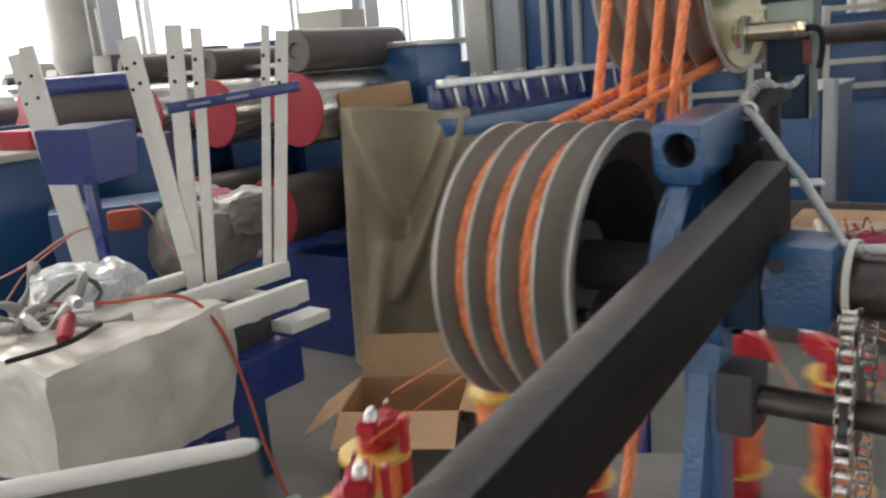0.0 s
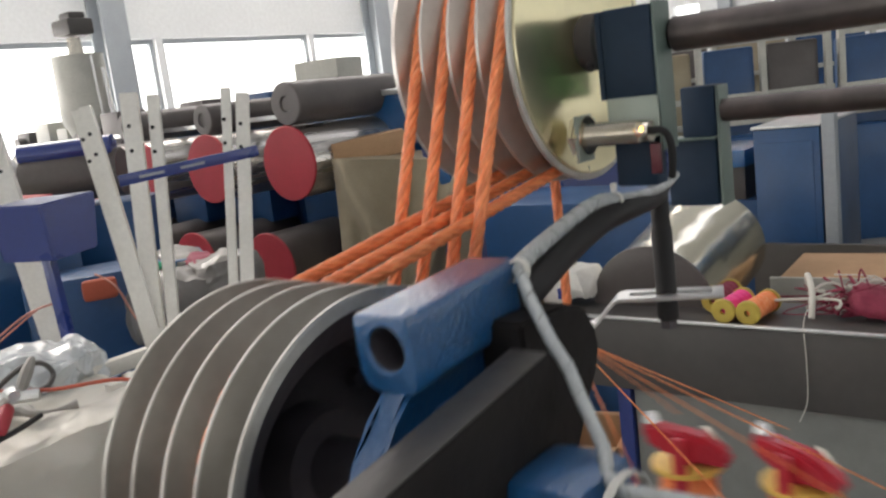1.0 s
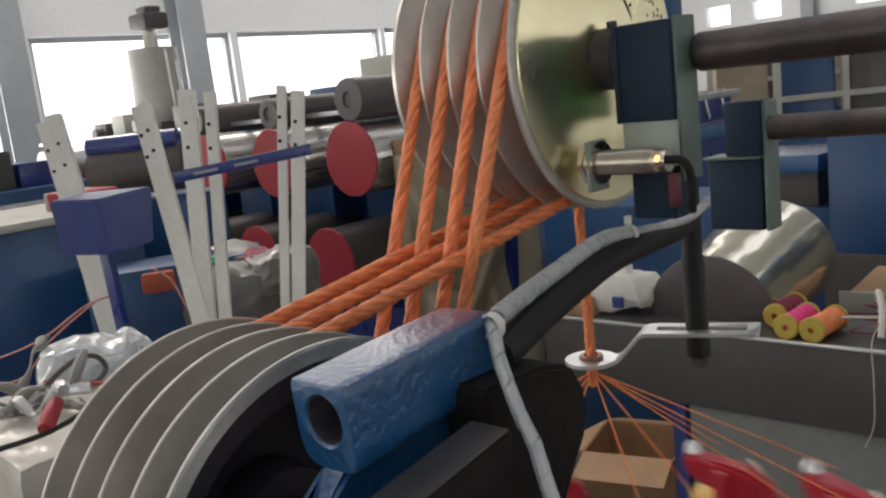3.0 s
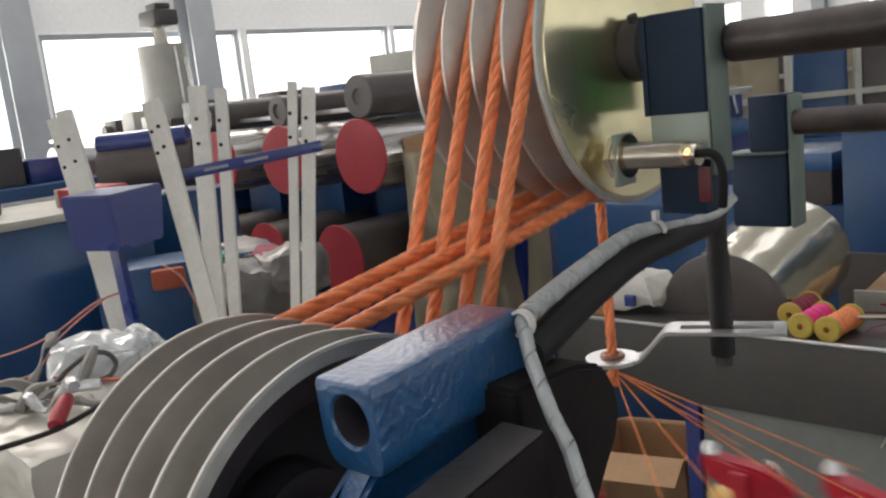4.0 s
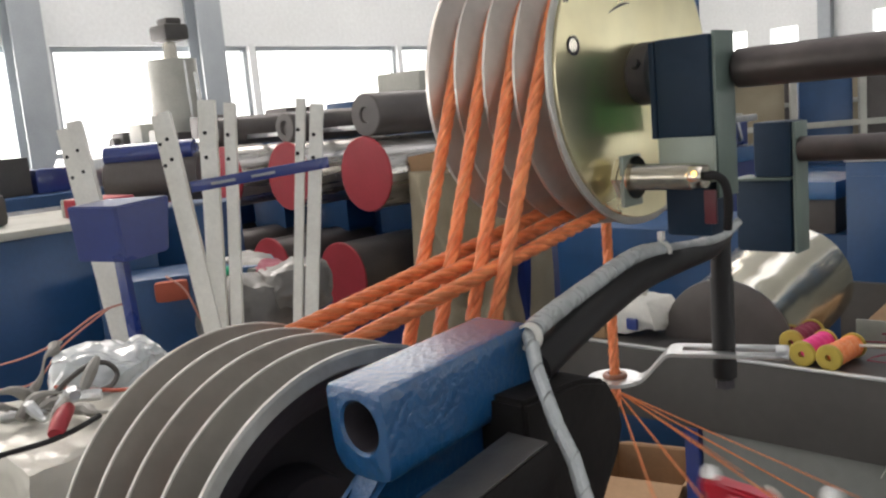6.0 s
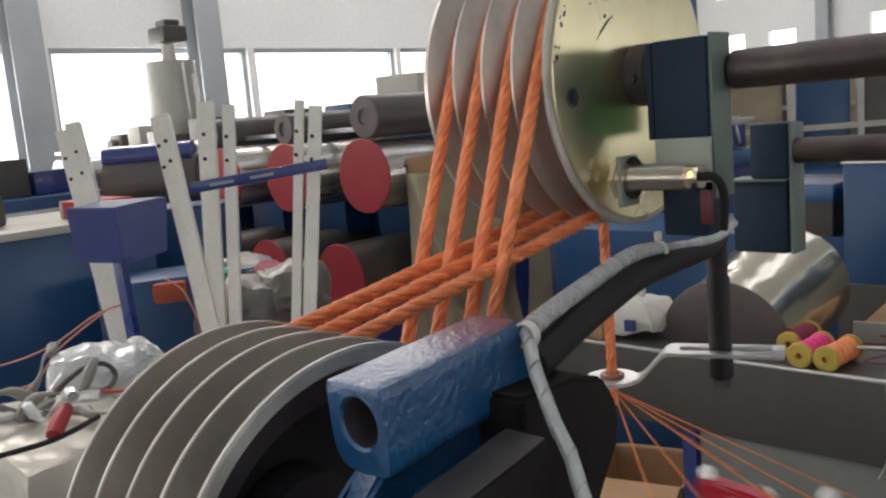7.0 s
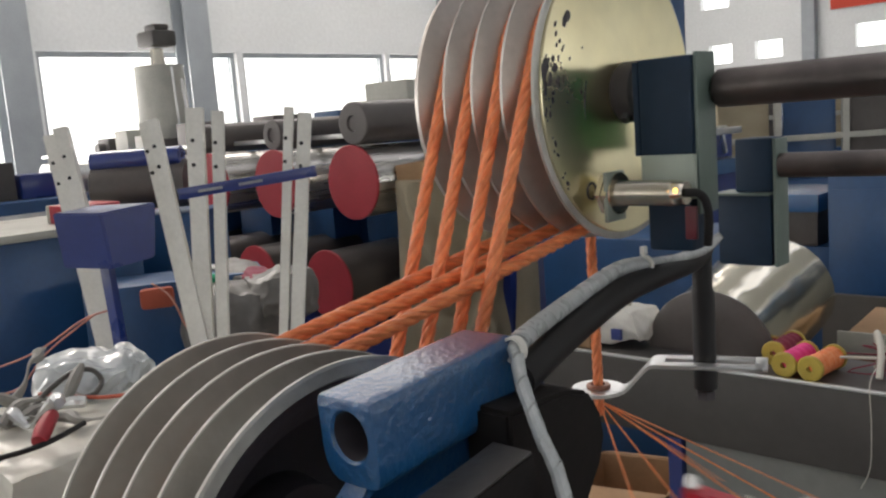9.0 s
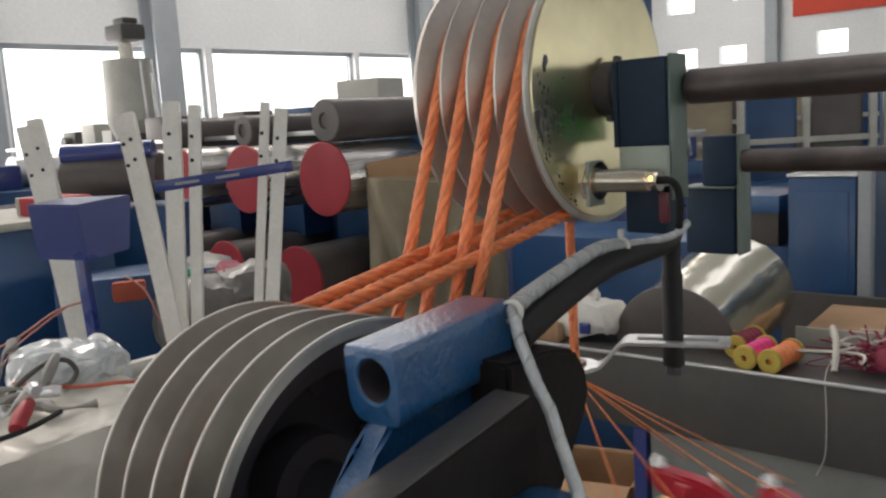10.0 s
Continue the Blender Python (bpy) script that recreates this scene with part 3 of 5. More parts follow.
part("shaft_bar", bm, M_SHAFT, sh)
bm = nb()
lathe(bm, [(0.004, 0.0078), (0.064, 0.0078)], 28, "x", m=Matrix.Translation((0, 0, -0.0025)))
part("shaft_journal", bm, M_DARK, sh, "narrower black shaft journal")

# second bearing and shaft behind
B2, BB = 0.50, (-0.054, -0.0225, 1.4995, 1.5455)
pb = thing("bearing_post", P(0, B2, 0), "dark blue bearing post of the rear shaft", "machine stand")
bm = nb()
box(bm, BB[0], BB[1], 0.0, 0.03, BB[2], BB[3], 0.002)
part("bearing_block", bm, M_TEAL, pb)
bm = nb()
box(bm, -0.0735, -0.023, -0.004, 0.03, 1.4972, 1.4992, 0.0006)
part("shelf", bm, M_PALE, pb, "thin pale shelf plate")
bm = nb()
box(bm, -0.072, -0.024, 0.002, 0.03, 1.435, 1.497, 0.003)
part("bracket", bm, M_TEAL, pb)
bm = nb()
box(bm, BB[1] + 0.0005, BB[1] + 0.0035, 0.002, 0.028, 1.435, BB[3] - 0.001, 0.0008)
part("side_plate", bm, M_PALE, pb, "pale green steel side plate")
sh2 = thing("rear_shaft", P(BB[1], B2 + 0.012, 1.5215), "dark steel rear shaft parallel to the drum shaft", "shaft")
bm = nb()
lathe(bm, [(0.004, 0.0105), (1.0, 0.0105)], 24, "x")
part("shaft_bar", bm, M_SHAFT, sh2)
fr = thing("side_frame", P(0.86, 0.0, 0), "blue welded side frame holding the shafts", "machine stand")
for b_ in (-0.05, 0.49):
    bm = nb()
    box(bm, 0.0, 0.06, b_, b_ + 0.06, 0.0, 1.62, 0.004)
    part("upright", bm, M_BLUE, fr)
bm = nb()
box(bm, 0.005, 0.055, 0.01, 0.49, 1.56, 1.615, 0.004)
part("cross_member", bm, M_BLUE, fr)

# inductive sensor on its plate
sn = thing("proximity_sensor", P(0, 0.222, 1.5295), "threaded nickel-plated proximity sensor with a hex nut", "sensor")
bm = nb()
pr = [(-0.012, 0.0), (-0.012, 0.0055)]
x = -0.011
while x < 0.036:
    pr += [(x, 0.006), (x + 0.0005, 0.0055)]
    x += 0.001
pr += [(0.037, 0.0058), (0.043, 0.0052), (0.043, 0.0)]
lathe(bm, pr, 24, "x")
barrel = part("barrel", bm, M_CHROME, sn)
for x in (-0.0085, -0.0045):
    bm = nb()
    lathe(bm, [(x, 0.0), (x, 0.0105), (x + 0.0032, 0.0105), (x + 0.0032, 0.0)], 6, "x")
    part("hex_nut", bm, M_CHROME, barrel)
bm = nb()
lathe(bm, [(-0.0005, 0.007), (0.0, 0.0098), (0.0008, 0.0098), (0.0008, 0.006)], 28, "x")
part("washer", bm, M_CHROME, barrel)
M_LED = glow("amber_led", (1.0, 0.55, 0.12), 3.0)
bm = nb()
bmesh.ops.create_uvsphere(bm, u_segments=10, v_segments=6, radius=0.0014, matrix=Matrix.Translation((0.0395, -0.0052, 0.0015)))
part("indicator", bm, M_LED, barrel, "amber indicator light")
bm = nb()
tube(bm, smooth_path([(0.043, 0, 0), (0.049, 0.0, 0.0), (0.0525, 0.002, -0.004), (0.053, 0.005, -0.014), (0.05, 0.009, -0.03)], 6), 0.0024, 10)
part("cable", bm, M_BLACK, sn, "black sensor cable")
for piece in [barrel] + list(barrel.children):
    piece.data.transform(Matrix.Diagonal((1.0, 1.25, 1.25, 1.0)))
bm = nb()
box(bm, 0.0115, 0.045, 0.0066, 0.0095, -0.004, 0.021, 0.0008)
box(bm, -0.003, -0.0005, -0.012, 0.0075, -0.016, 0.013, 0.0005)
part("bracket", bm, mat("pale_plated_steel", (0.34, 0.39, 0.34), 0.4, 0.2, (0.25, 0.29, 0.25), 20, 0.6), sn, "pale galvanised mounting plate")
M_RED = mat("red_plastic", (0.5, 0.02, 0.04), 0.35, 0.0, (0.4, 0.02, 0.04), 30, 0.6, 0.0003, 90, coat=0.2)
bm = nb()
box(bm, 0.0385, 0.0455, 0.005, 0.008, -0.027, -0.008, 0.001)
part("tag", bm, mat("maroon_plastic", (0.12, 0.015, 0.025), 0.4), sn, "dark red tag")

# hanging rod, guide arm and ring
RA, RB = -0.023, 0.37
gr = thing("guide_rod", P(RA, RB, 0), "black threaded hanging rod with a hex end", "rod")
bm = nb()
lathe(bm, [(1.357, 0.0), (1.357, 0.0045), (1.363, 0.0055), (1.366, 0.0088), (1.377, 0.0088), (1.378, 0.0084), (1.44, 0.0084), (1.442, 0.0074), (1.515, 0.0074), (1.52, 0.006), (1.52, 0.0)], 20, "z")
part("rod_body", bm, M_BLACK, gr)
bm = nb()
lathe(bm, [(1.3575, 0.0), (1.3575, 0.0072), (1.364, 0.0072), (1.364, 0.0)], 6, "z")
part("hex_nut", bm, M_DARK, gr)
bm = nb()
tube(bm, smooth_path([(0, 0, 1.515), (0.0, -0.012, 1.524), (-0.002, -0.03, 1.525), (-0.004, -0.06, 1.52)], 6), 0.0055, 12)
part("elbow", bm, M_BLACK, gr)
ga = thing("rope_guide", P(RING[0], RING[1], 0, rz=21.0), "bright slotted steel arm with a rope guide ring", "guide")
bm = nb()
RX, RY = 0.0, 0.0
for yo, yi in ((-0.0148, -0.0046), (0.0148, 0.0046)):
    box(bm, RX + 0.05, RX + 0.122, RY + min(yo, yi), RY + max(yo, yi), 1.3855, 1.3885, 0.0006)
box(bm, RX + 0.116, RX + 0.125, RY - 0.0148, RY + 0.0148, 1.3856, 1.3886, 0.0006)
top = smooth_path([(RX + 0.013, 0, 1.3635), (RX + 0.022, 0, 1.365), (RX + 0.034, 0, 1.378), (RX + 0.042, 0, 1.386), (RX + 0.052, 0, 1.387)], 5)
vs = []
for i, p in enumerate(top):
    w = 0.0095 + 0.0053 * i / len(top)
    vs.append([bm.verts.new((p.x, RY + s * w, p.z + dz)) for s, dz in ((-1, -0.0014), (1, -0.0014), (1, 0.0014), (-1, 0.0014))])
for r0, r1 in zip(vs, vs[1:]):
    for k in range(4):
        bm.faces.new((r0[k], r0[(k + 1) % 4], r1[(k + 1) % 4], r1[k]))
bm.faces.new(vs[0])
bm.faces.new(vs[-1])
part("slotted_arm", bm, M_STEEL, ga)
bm = nb()
lathe(bm, [(1.3615, 0.0055), (1.3615, 0.0205), (1.3645, 0.0205), (1.3645, 0.0055)], 32, "z", closed=True, m=Matrix.Translation((RX, RY, 0)))
part("ring_plate", bm, M_STEEL, ga)
bm = nb()
lathe(bm, [(1.360, 0.0055), (1.360, 0.0085), (1.366, 0.0095), (1.3675, 0.0085), (1.3675, 0.0055)], 24, "z", closed=True, m=Matrix.Translation((RX, RY, 0)))
M_BUSH = mat("brown_ceramic_bush", (0.3, 0.13, 0.08), 0.35, 0.0, (0.2, 0.08, 0.05), 40, 0.5)
part("bush", bm, M_BUSH, ga, "brown ceramic bush")

# cable in clear spiral wrap
hs = thing("wrapped_cable", P(0, 0, 0), "cable in clear spiral wrap with plastic ties", "cable")
route = smooth_path([(0.0153, 0.318, 1.49), (0.0143, 0.3, 1.4845), (0.0133, 0.27, 1.484), (0.0145, 0.228, 1.4875), (0.0165, 0.19, 1.4905), (0.027, 0.13, 1.4865), (0.0435, 0.07, 1.4845), (0.05, 0.054, 1.4835),
                     (0.0565, 0.047, 1.48), (0.063, 0.0405, 1.4745), (0.0715, 0.0345, 1.4665), (0.079, 0.0305, 1.4575), (0.0875, 0.0265, 1.449), (0.095, 0.0215, 1.4395), (0.108, 0.0125, 1.4245), (0.122, -0.002, 1.4155), (0.16, -0.004, 1.4165), (0.4, -0.004, 1.4165)], 10)
bm = nb()
tube(bm, route, lambda t: 0.0028 if t < 0.5 else 0.0022, 12)
part("inner_cable", bm, mat("grey_cable", (0.33, 0.34, 0.335), 0.45, 0.0, (0.25, 0.26, 0.255), 40, 0.5), hs)
bm = nb()
acc, turns = 0.0, []
for p, q in zip(route, route[1:]):
    seg = (q - p).length
    k = max(1, int(seg / 0.0007))
    d = (q - p).normalized()
    u = d.cross(Vector((0.2, 0.1, 1))).normalized()
    v = d.cross(u)
    for j in range(k):
        t = 2 * math.pi * (acc + seg * j / k) / 0.0125
        c = p + (q - p) * (j / k)
        turns.append((c, d, u * math.cos(t) + v * math.sin(t)))
    acc += seg
prev = None
for c, d, r in turns:
    thin = (1.22 if c.y < 0.222 else 0.8) if c.x < 0.05 else 0.78
    ring = [bm.verts.new(c + d * s + r * h * thin) for s, h in ((-0.006, 0.0031), (0.006, 0.0031), (0.006, 0.0037), (-0.006, 0.0037))]
    if prev:
        for k in range(4):
            bm.faces.new((prev[k], prev[(k + 1) % 4], ring[(k + 1) % 4], ring[k]))
    prev = ring
part("spiral_wrap", bm, M_WRAP, hs, "clear spiral wrap")
for c, axis in (((0.0145, 0.222, 1.4875), "y"), ((0.051, 0.052, 1.4835), "y"), ((0.122, -0.001, 1.402), "x")):
    rr = 0.0045 if axis == "y" else 0.0215
    bm = nb()
    lathe(bm, [(-0.0018, rr), (0.0018, rr), (0.0018, rr + 0.0011), (-0.0018, rr + 0.0011)], 24, axis, closed=True, m=Matrix.Translation(c) if axis == "y" else Matrix.Translation((c[0], 0, 1.397)))
    if c[1] > 0.1:
        box(bm, c[0] - 0.0015, c[0] + 0.0015, c[1] - 0.002, c[1] + 0.002, c[2] + 0.006, c[2] + 0.011, 0.0004)
    part("cable_tie", bm, M_WHITE, hs, "pale plastic cable tie")

DECK, SIZE = 0.87, 1.3
# ---- braider below: deck, carriers, yarns ----
M_DECK = mat("grey_deck_steel", (0.16, 0.16, 0.16), 0.5, 0.3, (0.1, 0.1, 0.1), 8, 0.6, 0.0003, 60)
M_YEL = mat("yellow_plastic", (0.8, 0.56, 0.12), 0.4, 0.0, (0.6, 0.4, 0.1), 20, 0.5)
RX, RY = RING[0], RING[1]
deck = thing("braider_deck", P(RX, RY, 0), "round grey steel braider deck on a blue base", "machine")
bm = nb()
lathe(bm, [(DECK - 0.04, 0.0), (DECK - 0.04, 0.47), (DECK - 0.01, 0.48), (DECK, 0.47), (DECK, 0.0)], 64, "z")
part("deck_plate", bm, M_DECK, deck)
bm = nb()
lathe(bm, [(0.0, 0.36), (0.05, 0.36), (0.06, 0.33), (DECK - 0.042, 0.33)], 48, "z")
part("base", bm, M_BLUE, deck)


def carrier(m, label):
    c = thing("yarn_carrier", m, label, "yarn carrier", "braider carriers")
    bm = nb()
    lathe(bm, [(0.0, 0.0), (0.0, 0.024), (0.012, 0.026), (0.02, 0.02), (0.03, 0.016), (0.03, 0.0)], 20, "z")
    part("foot", bm, M_RED, c)
    bm = nb()
    lathe(bm, [(0.03, 0.0), (0.03, 0.033), (0.034, 0.034), (0.036, 0.012), (0.036, 0.0)], 24, "z")
    low_bm, bm = bm, nb()
    pr = [(0.036, 0.0)]
    for k in range(24):
        z = 0.036 + 0.118 * k / 23
        pr.append((z, 0.026 + 0.0018 * math.sin(k * 0.9) * math.sin(k * 0.31) + (0.0006 if k % 2 else 0)))
    pr.append((0.154, 0.0))
    lathe(bm, pr, 24, "z")
    yarn = part("wound_yarn", bm, M_YARN, c, "orange yarn wound on the bobbin")
    part("lower_flange", low_bm, M_YEL, yarn, "yellow bobbin flange")
    bm = nb()
    lathe(bm, [(0.154, 0.0), (0.154, 0.012), (0.156, 0.034), (0.161, 0.034), (0.163, 0.01), (0.163, 0.0)], 24, "z")
    part("upper_flange", bm, M_YEL, yarn, "yellow bobbin flange")
    bm = nb()
    box(bm, -0.006, 0.006, 0.026, 0.033, 0.01, 0.196, 0.002)
    part("back_post", bm, M_RED, c, "red plastic carrier post")
    bm = nb()
    slab(bm, [(-0.044, 0.176), (-0.03, 0.188), (-0.012, 0.196), (0.022, 0.2), (0.036, 0.204), (0.036, 0.188), (0.026, 0.178), (0.0, 0.17), (-0.03, 0.164), (-0.044, 0.166)], -0.011, 0.011)
    bmesh.ops.bevel(bm, geom=bm.edges[:], offset=0.004, segments=2, affect="EDGES")
    part("lever", bm, M_RED, c, "red plastic carrier lever", m=Matrix(((1, 0, 0, 0), (0, 0, 1, 0.012), (0, 1, 0, 0), (0, 0, 0, 1))))
    bm = nb()
    lathe(bm, [(0.163, 0.0), (0.163, 0.015), (0.172, 0.017), (0.18, 0.012), (0.182, 0.0)], 12, "z")
    part("top_knob", bm, M_RED, c, "red plastic knob")
    bm = nb()
    lathe(bm, [(0.204, 0.0), (0.204, 0.007), (0.21, 0.0062), (0.214, 0.003), (0.214, 0.0)], 12, "z", m=Matrix.Translation((0.028, 0.012, 0)))
    part("eyelet", bm, M_STEEL, c, "pale ceramic eyelet")
    bm = nb()
    rod(bm, (-0.038, 0.0, 0.176), (-0.02, 0.006, 0.2), 0.0022, 8)
    part("wire_guide", bm, M_CHROME, c, "bright wire guide")
    for piece in c.children_recursive:
        piece.data.transform(Matrix.Scale(SIZE, 4))
    return c


CX, CY = RX, RY
NC = 12
carriers = []
proto = carrier(pose(0, 0, 0), "red yarn carrier with a bobbin of orange yarn")
carriers.append(proto)
for k in range(1, NC):
    carriers.append(copy_thing(proto, pose(0, 0, 0)))


def carrier_at(k, t):
    """Place of carrier k on the two crossing tracks, and the place of its yarn eye, in plan axes round the ring."""
    sgn = 1 if k % 2 == 0 else -1
    th = sgn * radians(120.0) * t + 2 * math.pi * (k // 2) / (NC // 2) + radians(40.0 if sgn > 0 else 18.0)
    r = 0.345 + 0.03 * math.cos(3 * th + (0 if sgn > 0 else math.pi))
    return th, r


yarns = []
EYE_Z, TIP_Z = DECK + 0.214 * SIZE, RING[2] - 0.012
length = math.hypot(0.325, TIP_Z - EYE_Z)
for k in range(NC):
    bm = nb()
    tube(bm, [(0, 0, 0.0), (0.0004, 0, length * 0.3), (-0.0004, 0.0003, length * 0.6), (0, 0, length)], 0.0007, 5)
    y = tagged(link("yarn", bm, M_YARN), "thin orange yarn rising from a carrier to the guide ring", "yarn", "braider yarns")
    yarns.append(y)

# ---- materials of the hall's contents ----
M_NAVY = mat("navy_machine_paint", (0.018, 0.038, 0.19), 0.3, 0.0, (0.011, 0.026, 0.15), 6, 0.6, 0.0003, 60, coat=0.4)
M_MBLUE = mat("blue_machine_paint", (0.015, 0.07, 0.19), 0.4, 0.0, (0.01, 0.048, 0.125), 4, 0.7, 0.0004, 50, coat=0.1)
M_CREAM = mat("cream_paint", (0.45, 0.45, 0.4), 0.5, 0.0, (0.34, 0.34, 0.3), 6, 0.6)
M_REDDISC = mat("red_disc_paint", (0.4, 0.03, 0.045), 0.5, 0.0, (0.31, 0.024, 0.036), 5, 0.6)
M_ROLL = mat("polished_roll", (0.62, 0.6, 0.57), 0.28, 0.9, (0.33, 0.32, 0.3), 5, 0.6, stretch=(6, 0.4, 6))
M_RUBBER = mat("dark_rubber_roll", (0.075, 0.065, 0.062), 0.42, 0.0, (0.12, 0.105, 0.1), 5, 0.6, 0.0004, 60)
M_BROWNCARD = mat("cardboard", (0.43, 0.27, 0.15), 0.8, 0.0, (0.34, 0.21, 0.115), 7, 0.7, 0.0006, 70)
M_CLOTH = mat("khaki_dust_cloth", (0.37, 0.32, 0.225), 0.9, 0.0, (0.27, 0.225, 0.15), 5, 0.7, 0.0008, 120)
M_SACK = mat("white_woven_sack", (0.66, 0.64, 0.57), 0.42, 0.0, (0.5, 0.48, 0.41), 6, 0.9, 0.0022, 24, coat=0.5)
M_FILM = mat("silver_film_roll", (0.9, 0.86, 0.72), 0.2, 1.0, (0.75, 0.68, 0.52), 4, 0.7, 0.0026, 10, stretch=(0.35, 3, 3))
M_GREY = mat("grey_bench_paint", (0.08, 0.075, 0.07), 0.5, 0.0, (0.055, 0.052, 0.05), 4, 0.7, 0.0004, 40)
M_PANEL = mat("pale_grey_panel", (0.21, 0.22, 0.205), 0.5, 0.0, (0.155, 0.16, 0.15), 4, 0.6, 0.0004, 40)
M_PINK = mat("pink_yarn", (0.85, 0.05, 0.28), 0.6, 0.0, (0.7, 0.03, 0.2), 60, 0.6, 0.0006, 200)
M_OLIVE = mat("olive_yellow_plastic", (0.5, 0.38, 0.06), 0.45, 0.0, (0.36, 0.27, 0.05), 20, 0.6)
M_MAROON = mat("maroon_yarn", (0.25, 0.025, 0.06), 0.7, 0.0, (0.18, 0.02, 0.04), 60, 0.6, 0.0006, 200)
M_GREEN = mat("green_plastic", (0.02, 0.4, 0.2), 0.5)
M_WOOD = mat("bare_wood", (0.4, 0.26, 0.14), 0.65, 0.0, (0.3, 0.18, 0.1), 4, 0.7, 0.0004, 40, stretch=(8, 8, 0.8))
M_BANNER = mat("red_banner_cloth", (0.55, 0.06, 0.03), 0.7, 0.0, (0.45, 0.05, 0.03), 2, 0.5)
M_GREYTANGLE = mat("grey_rubber", (0.27, 0.26, 0.24), 0.6, 0.0, (0.18, 0.17, 0.16), 20, 0.7, 0.0005, 80)


def PW(x, y, z, rz=TURN):
    return pose(x, y, z, 0, 0, rz)


def simple(name, m, label, category, parts, group=""):
    """A thing made of named parts: (part name, builder, material, label)."""
    t = thing(name, m, label, category, group)
    for pn, fn, material, pl in parts:
        bm = nb()
        fn(bm)
        part(pn, bm, material, t, pl)
    return t


def bx(*a, **k):
    return lambda bm: box(bm, *a, **k)


# ---- roller stand with red end discs ----
stand = thing("roller_stand", P(-2.92, 2.56, 0), "blue drawing stand with polished rolls and red end discs", "machine")
bm = nb()
box(bm, -4.4, 0.28, 0.72, 1.15, 0.0, 1.5, 0.01)
part("gear_case", bm, M_MBLUE, stand)
bm = nb()
box(bm, -0.24, 0.33, 0.6, 1.0, 1.28, 1.6, 0.012)
part("gear_box", bm, M_BLUE, stand, "bright blue gear box at the end")
bm = nb()
box(bm, -0.26, 0.35, 0.58, 1.02, 1.6, 1.63, 0.004)
part("box_lid", bm, M_STEEL, stand)
bm = nb()
box(bm, -4.4, 0.3, 0.15, 0.7, 0.0, 0.55, 0.01)
part("plinth", bm, M_NAVY, stand)
for k in range(6):
    for low in (0, 1):
        a_ = -0.63 * k - (0.26 if low else 0.0)
        z_ = 0.8 if low else 1.33
        bm = nb()
        lathe(bm, [(0.012, 0.05), (0.012, 0.172), (0.02, 0.176), (0.69, 0.176), (0.7, 0.17), (0.73, 0.05)], 40, "y", m=Matrix.Translation((a_, 0, z_)))
        roll = part("roll", bm, M_ROLL if not low else M_RUBBER, stand, "polished steel roll" if not low else "dark roll")
        bm = nb()
        lathe(bm, [(0.0, 0.0), (0.0, 0.18), (0.004, 0.184), (0.011, 0.184), (0.0115, 0.0)], 40, "y", m=Matrix.Translation((a_, 0, z_)))
        part("end_disc", bm, M_REDDISC, roll, "red painted end disc")
    bm = nb()
    box(bm, -0.63 * k - 0.48, -0.63 * k - 0.14, 0.5, 0.72, 0.95, 1.2, 0.01)
    part("panel", bm, M_MBLUE, stand)
for k, (a_, z_, r_, y0) in enumerate(((0.04, 1.615, 0.105, 0.0), (-0.75, 1.59, 0.085, 0.1), (-1.5, 1.6, 0.09, 0.1))):
    bm = nb()
    lathe(bm, [(y0 + 0.012, 0.0), (y0 + 0.01, 0.035), (y0, 0.04), (y0, r_ - 0.006), (y0 + 0.006, r_), (0.75, r_), (0.76, 0.03)], 32, "y", m=Matrix.Translation((a_, 0, z_)))
    part("nip_roll", bm, M_RUBBER, stand, "dark rubber nip roll")
bm = nb()
box(bm, -4.3, 0.1, 0.3, 0.34, 1.545, 1.57, 0.004)
part("rail", bm, M_STEEL, stand)
rs = random.Random(11)
for k in range(12):
    w, h = rs.uniform(0.12, 0.34), rs.uniform(0.08, 0.26)
    a_ = -4.3 + 0.34 * k
    bm = nb()
    box(bm, a_, a_ + w, 0.8, 1.05, 1.5, 1.5 + h, 0.012)
    if k % 3 == 0:
        lathe(bm, [(0.74, 0.0), (0.74, 0.05), (0.8, 0.05), (0.8, 0.0)], 16, "y", m=Matrix.Translation((a_ + w / 2, 0, 1.5 + h * 0.5)))
    part("drive_unit", bm, rs.choice((M_RUBBER, M_CREAM, M_MBLUE, M_GREY)), stand)
simple("carton", P(-3.4, 3.4, 1.63, rz=8), "small brown carton lying on the gear box", "carton", [("body", bx(-0.17, 0.14, -0.1, 0.15, 0.0, 0.22, bev=0.004), M_CREAM, "")])

# rail frame to the right of the stand
rf = thing("rail_machine", P(-2.3, 2.9, 0, rz=-5), "blue guide frame with a pale rail and slanted struts", "machine")
bm = nb()
box(bm, 0.0, 0.05, 0.0, 2.2, 1.385, 1.425, 0.006)
part("rail", bm, M_STEEL, rf)
bm = nb()
box(bm, -0.06, -0.02, 0.0, 2.2, 1.24, 1.4, 0.004)
part("back_plate", bm, M_NAVY, rf)
bm = nb()
box(bm, -0.06, 0.1, 0.0, 2.2, 1.15, 1.239, 0.008)
part("lower_beam", bm, M_BLUE, rf)
bm = nb()
box(bm, -0.1, 0.06, 0.0, 2.2, 0.0, 1.148, 0.008)
part("skirt", bm, M_NAVY, rf)
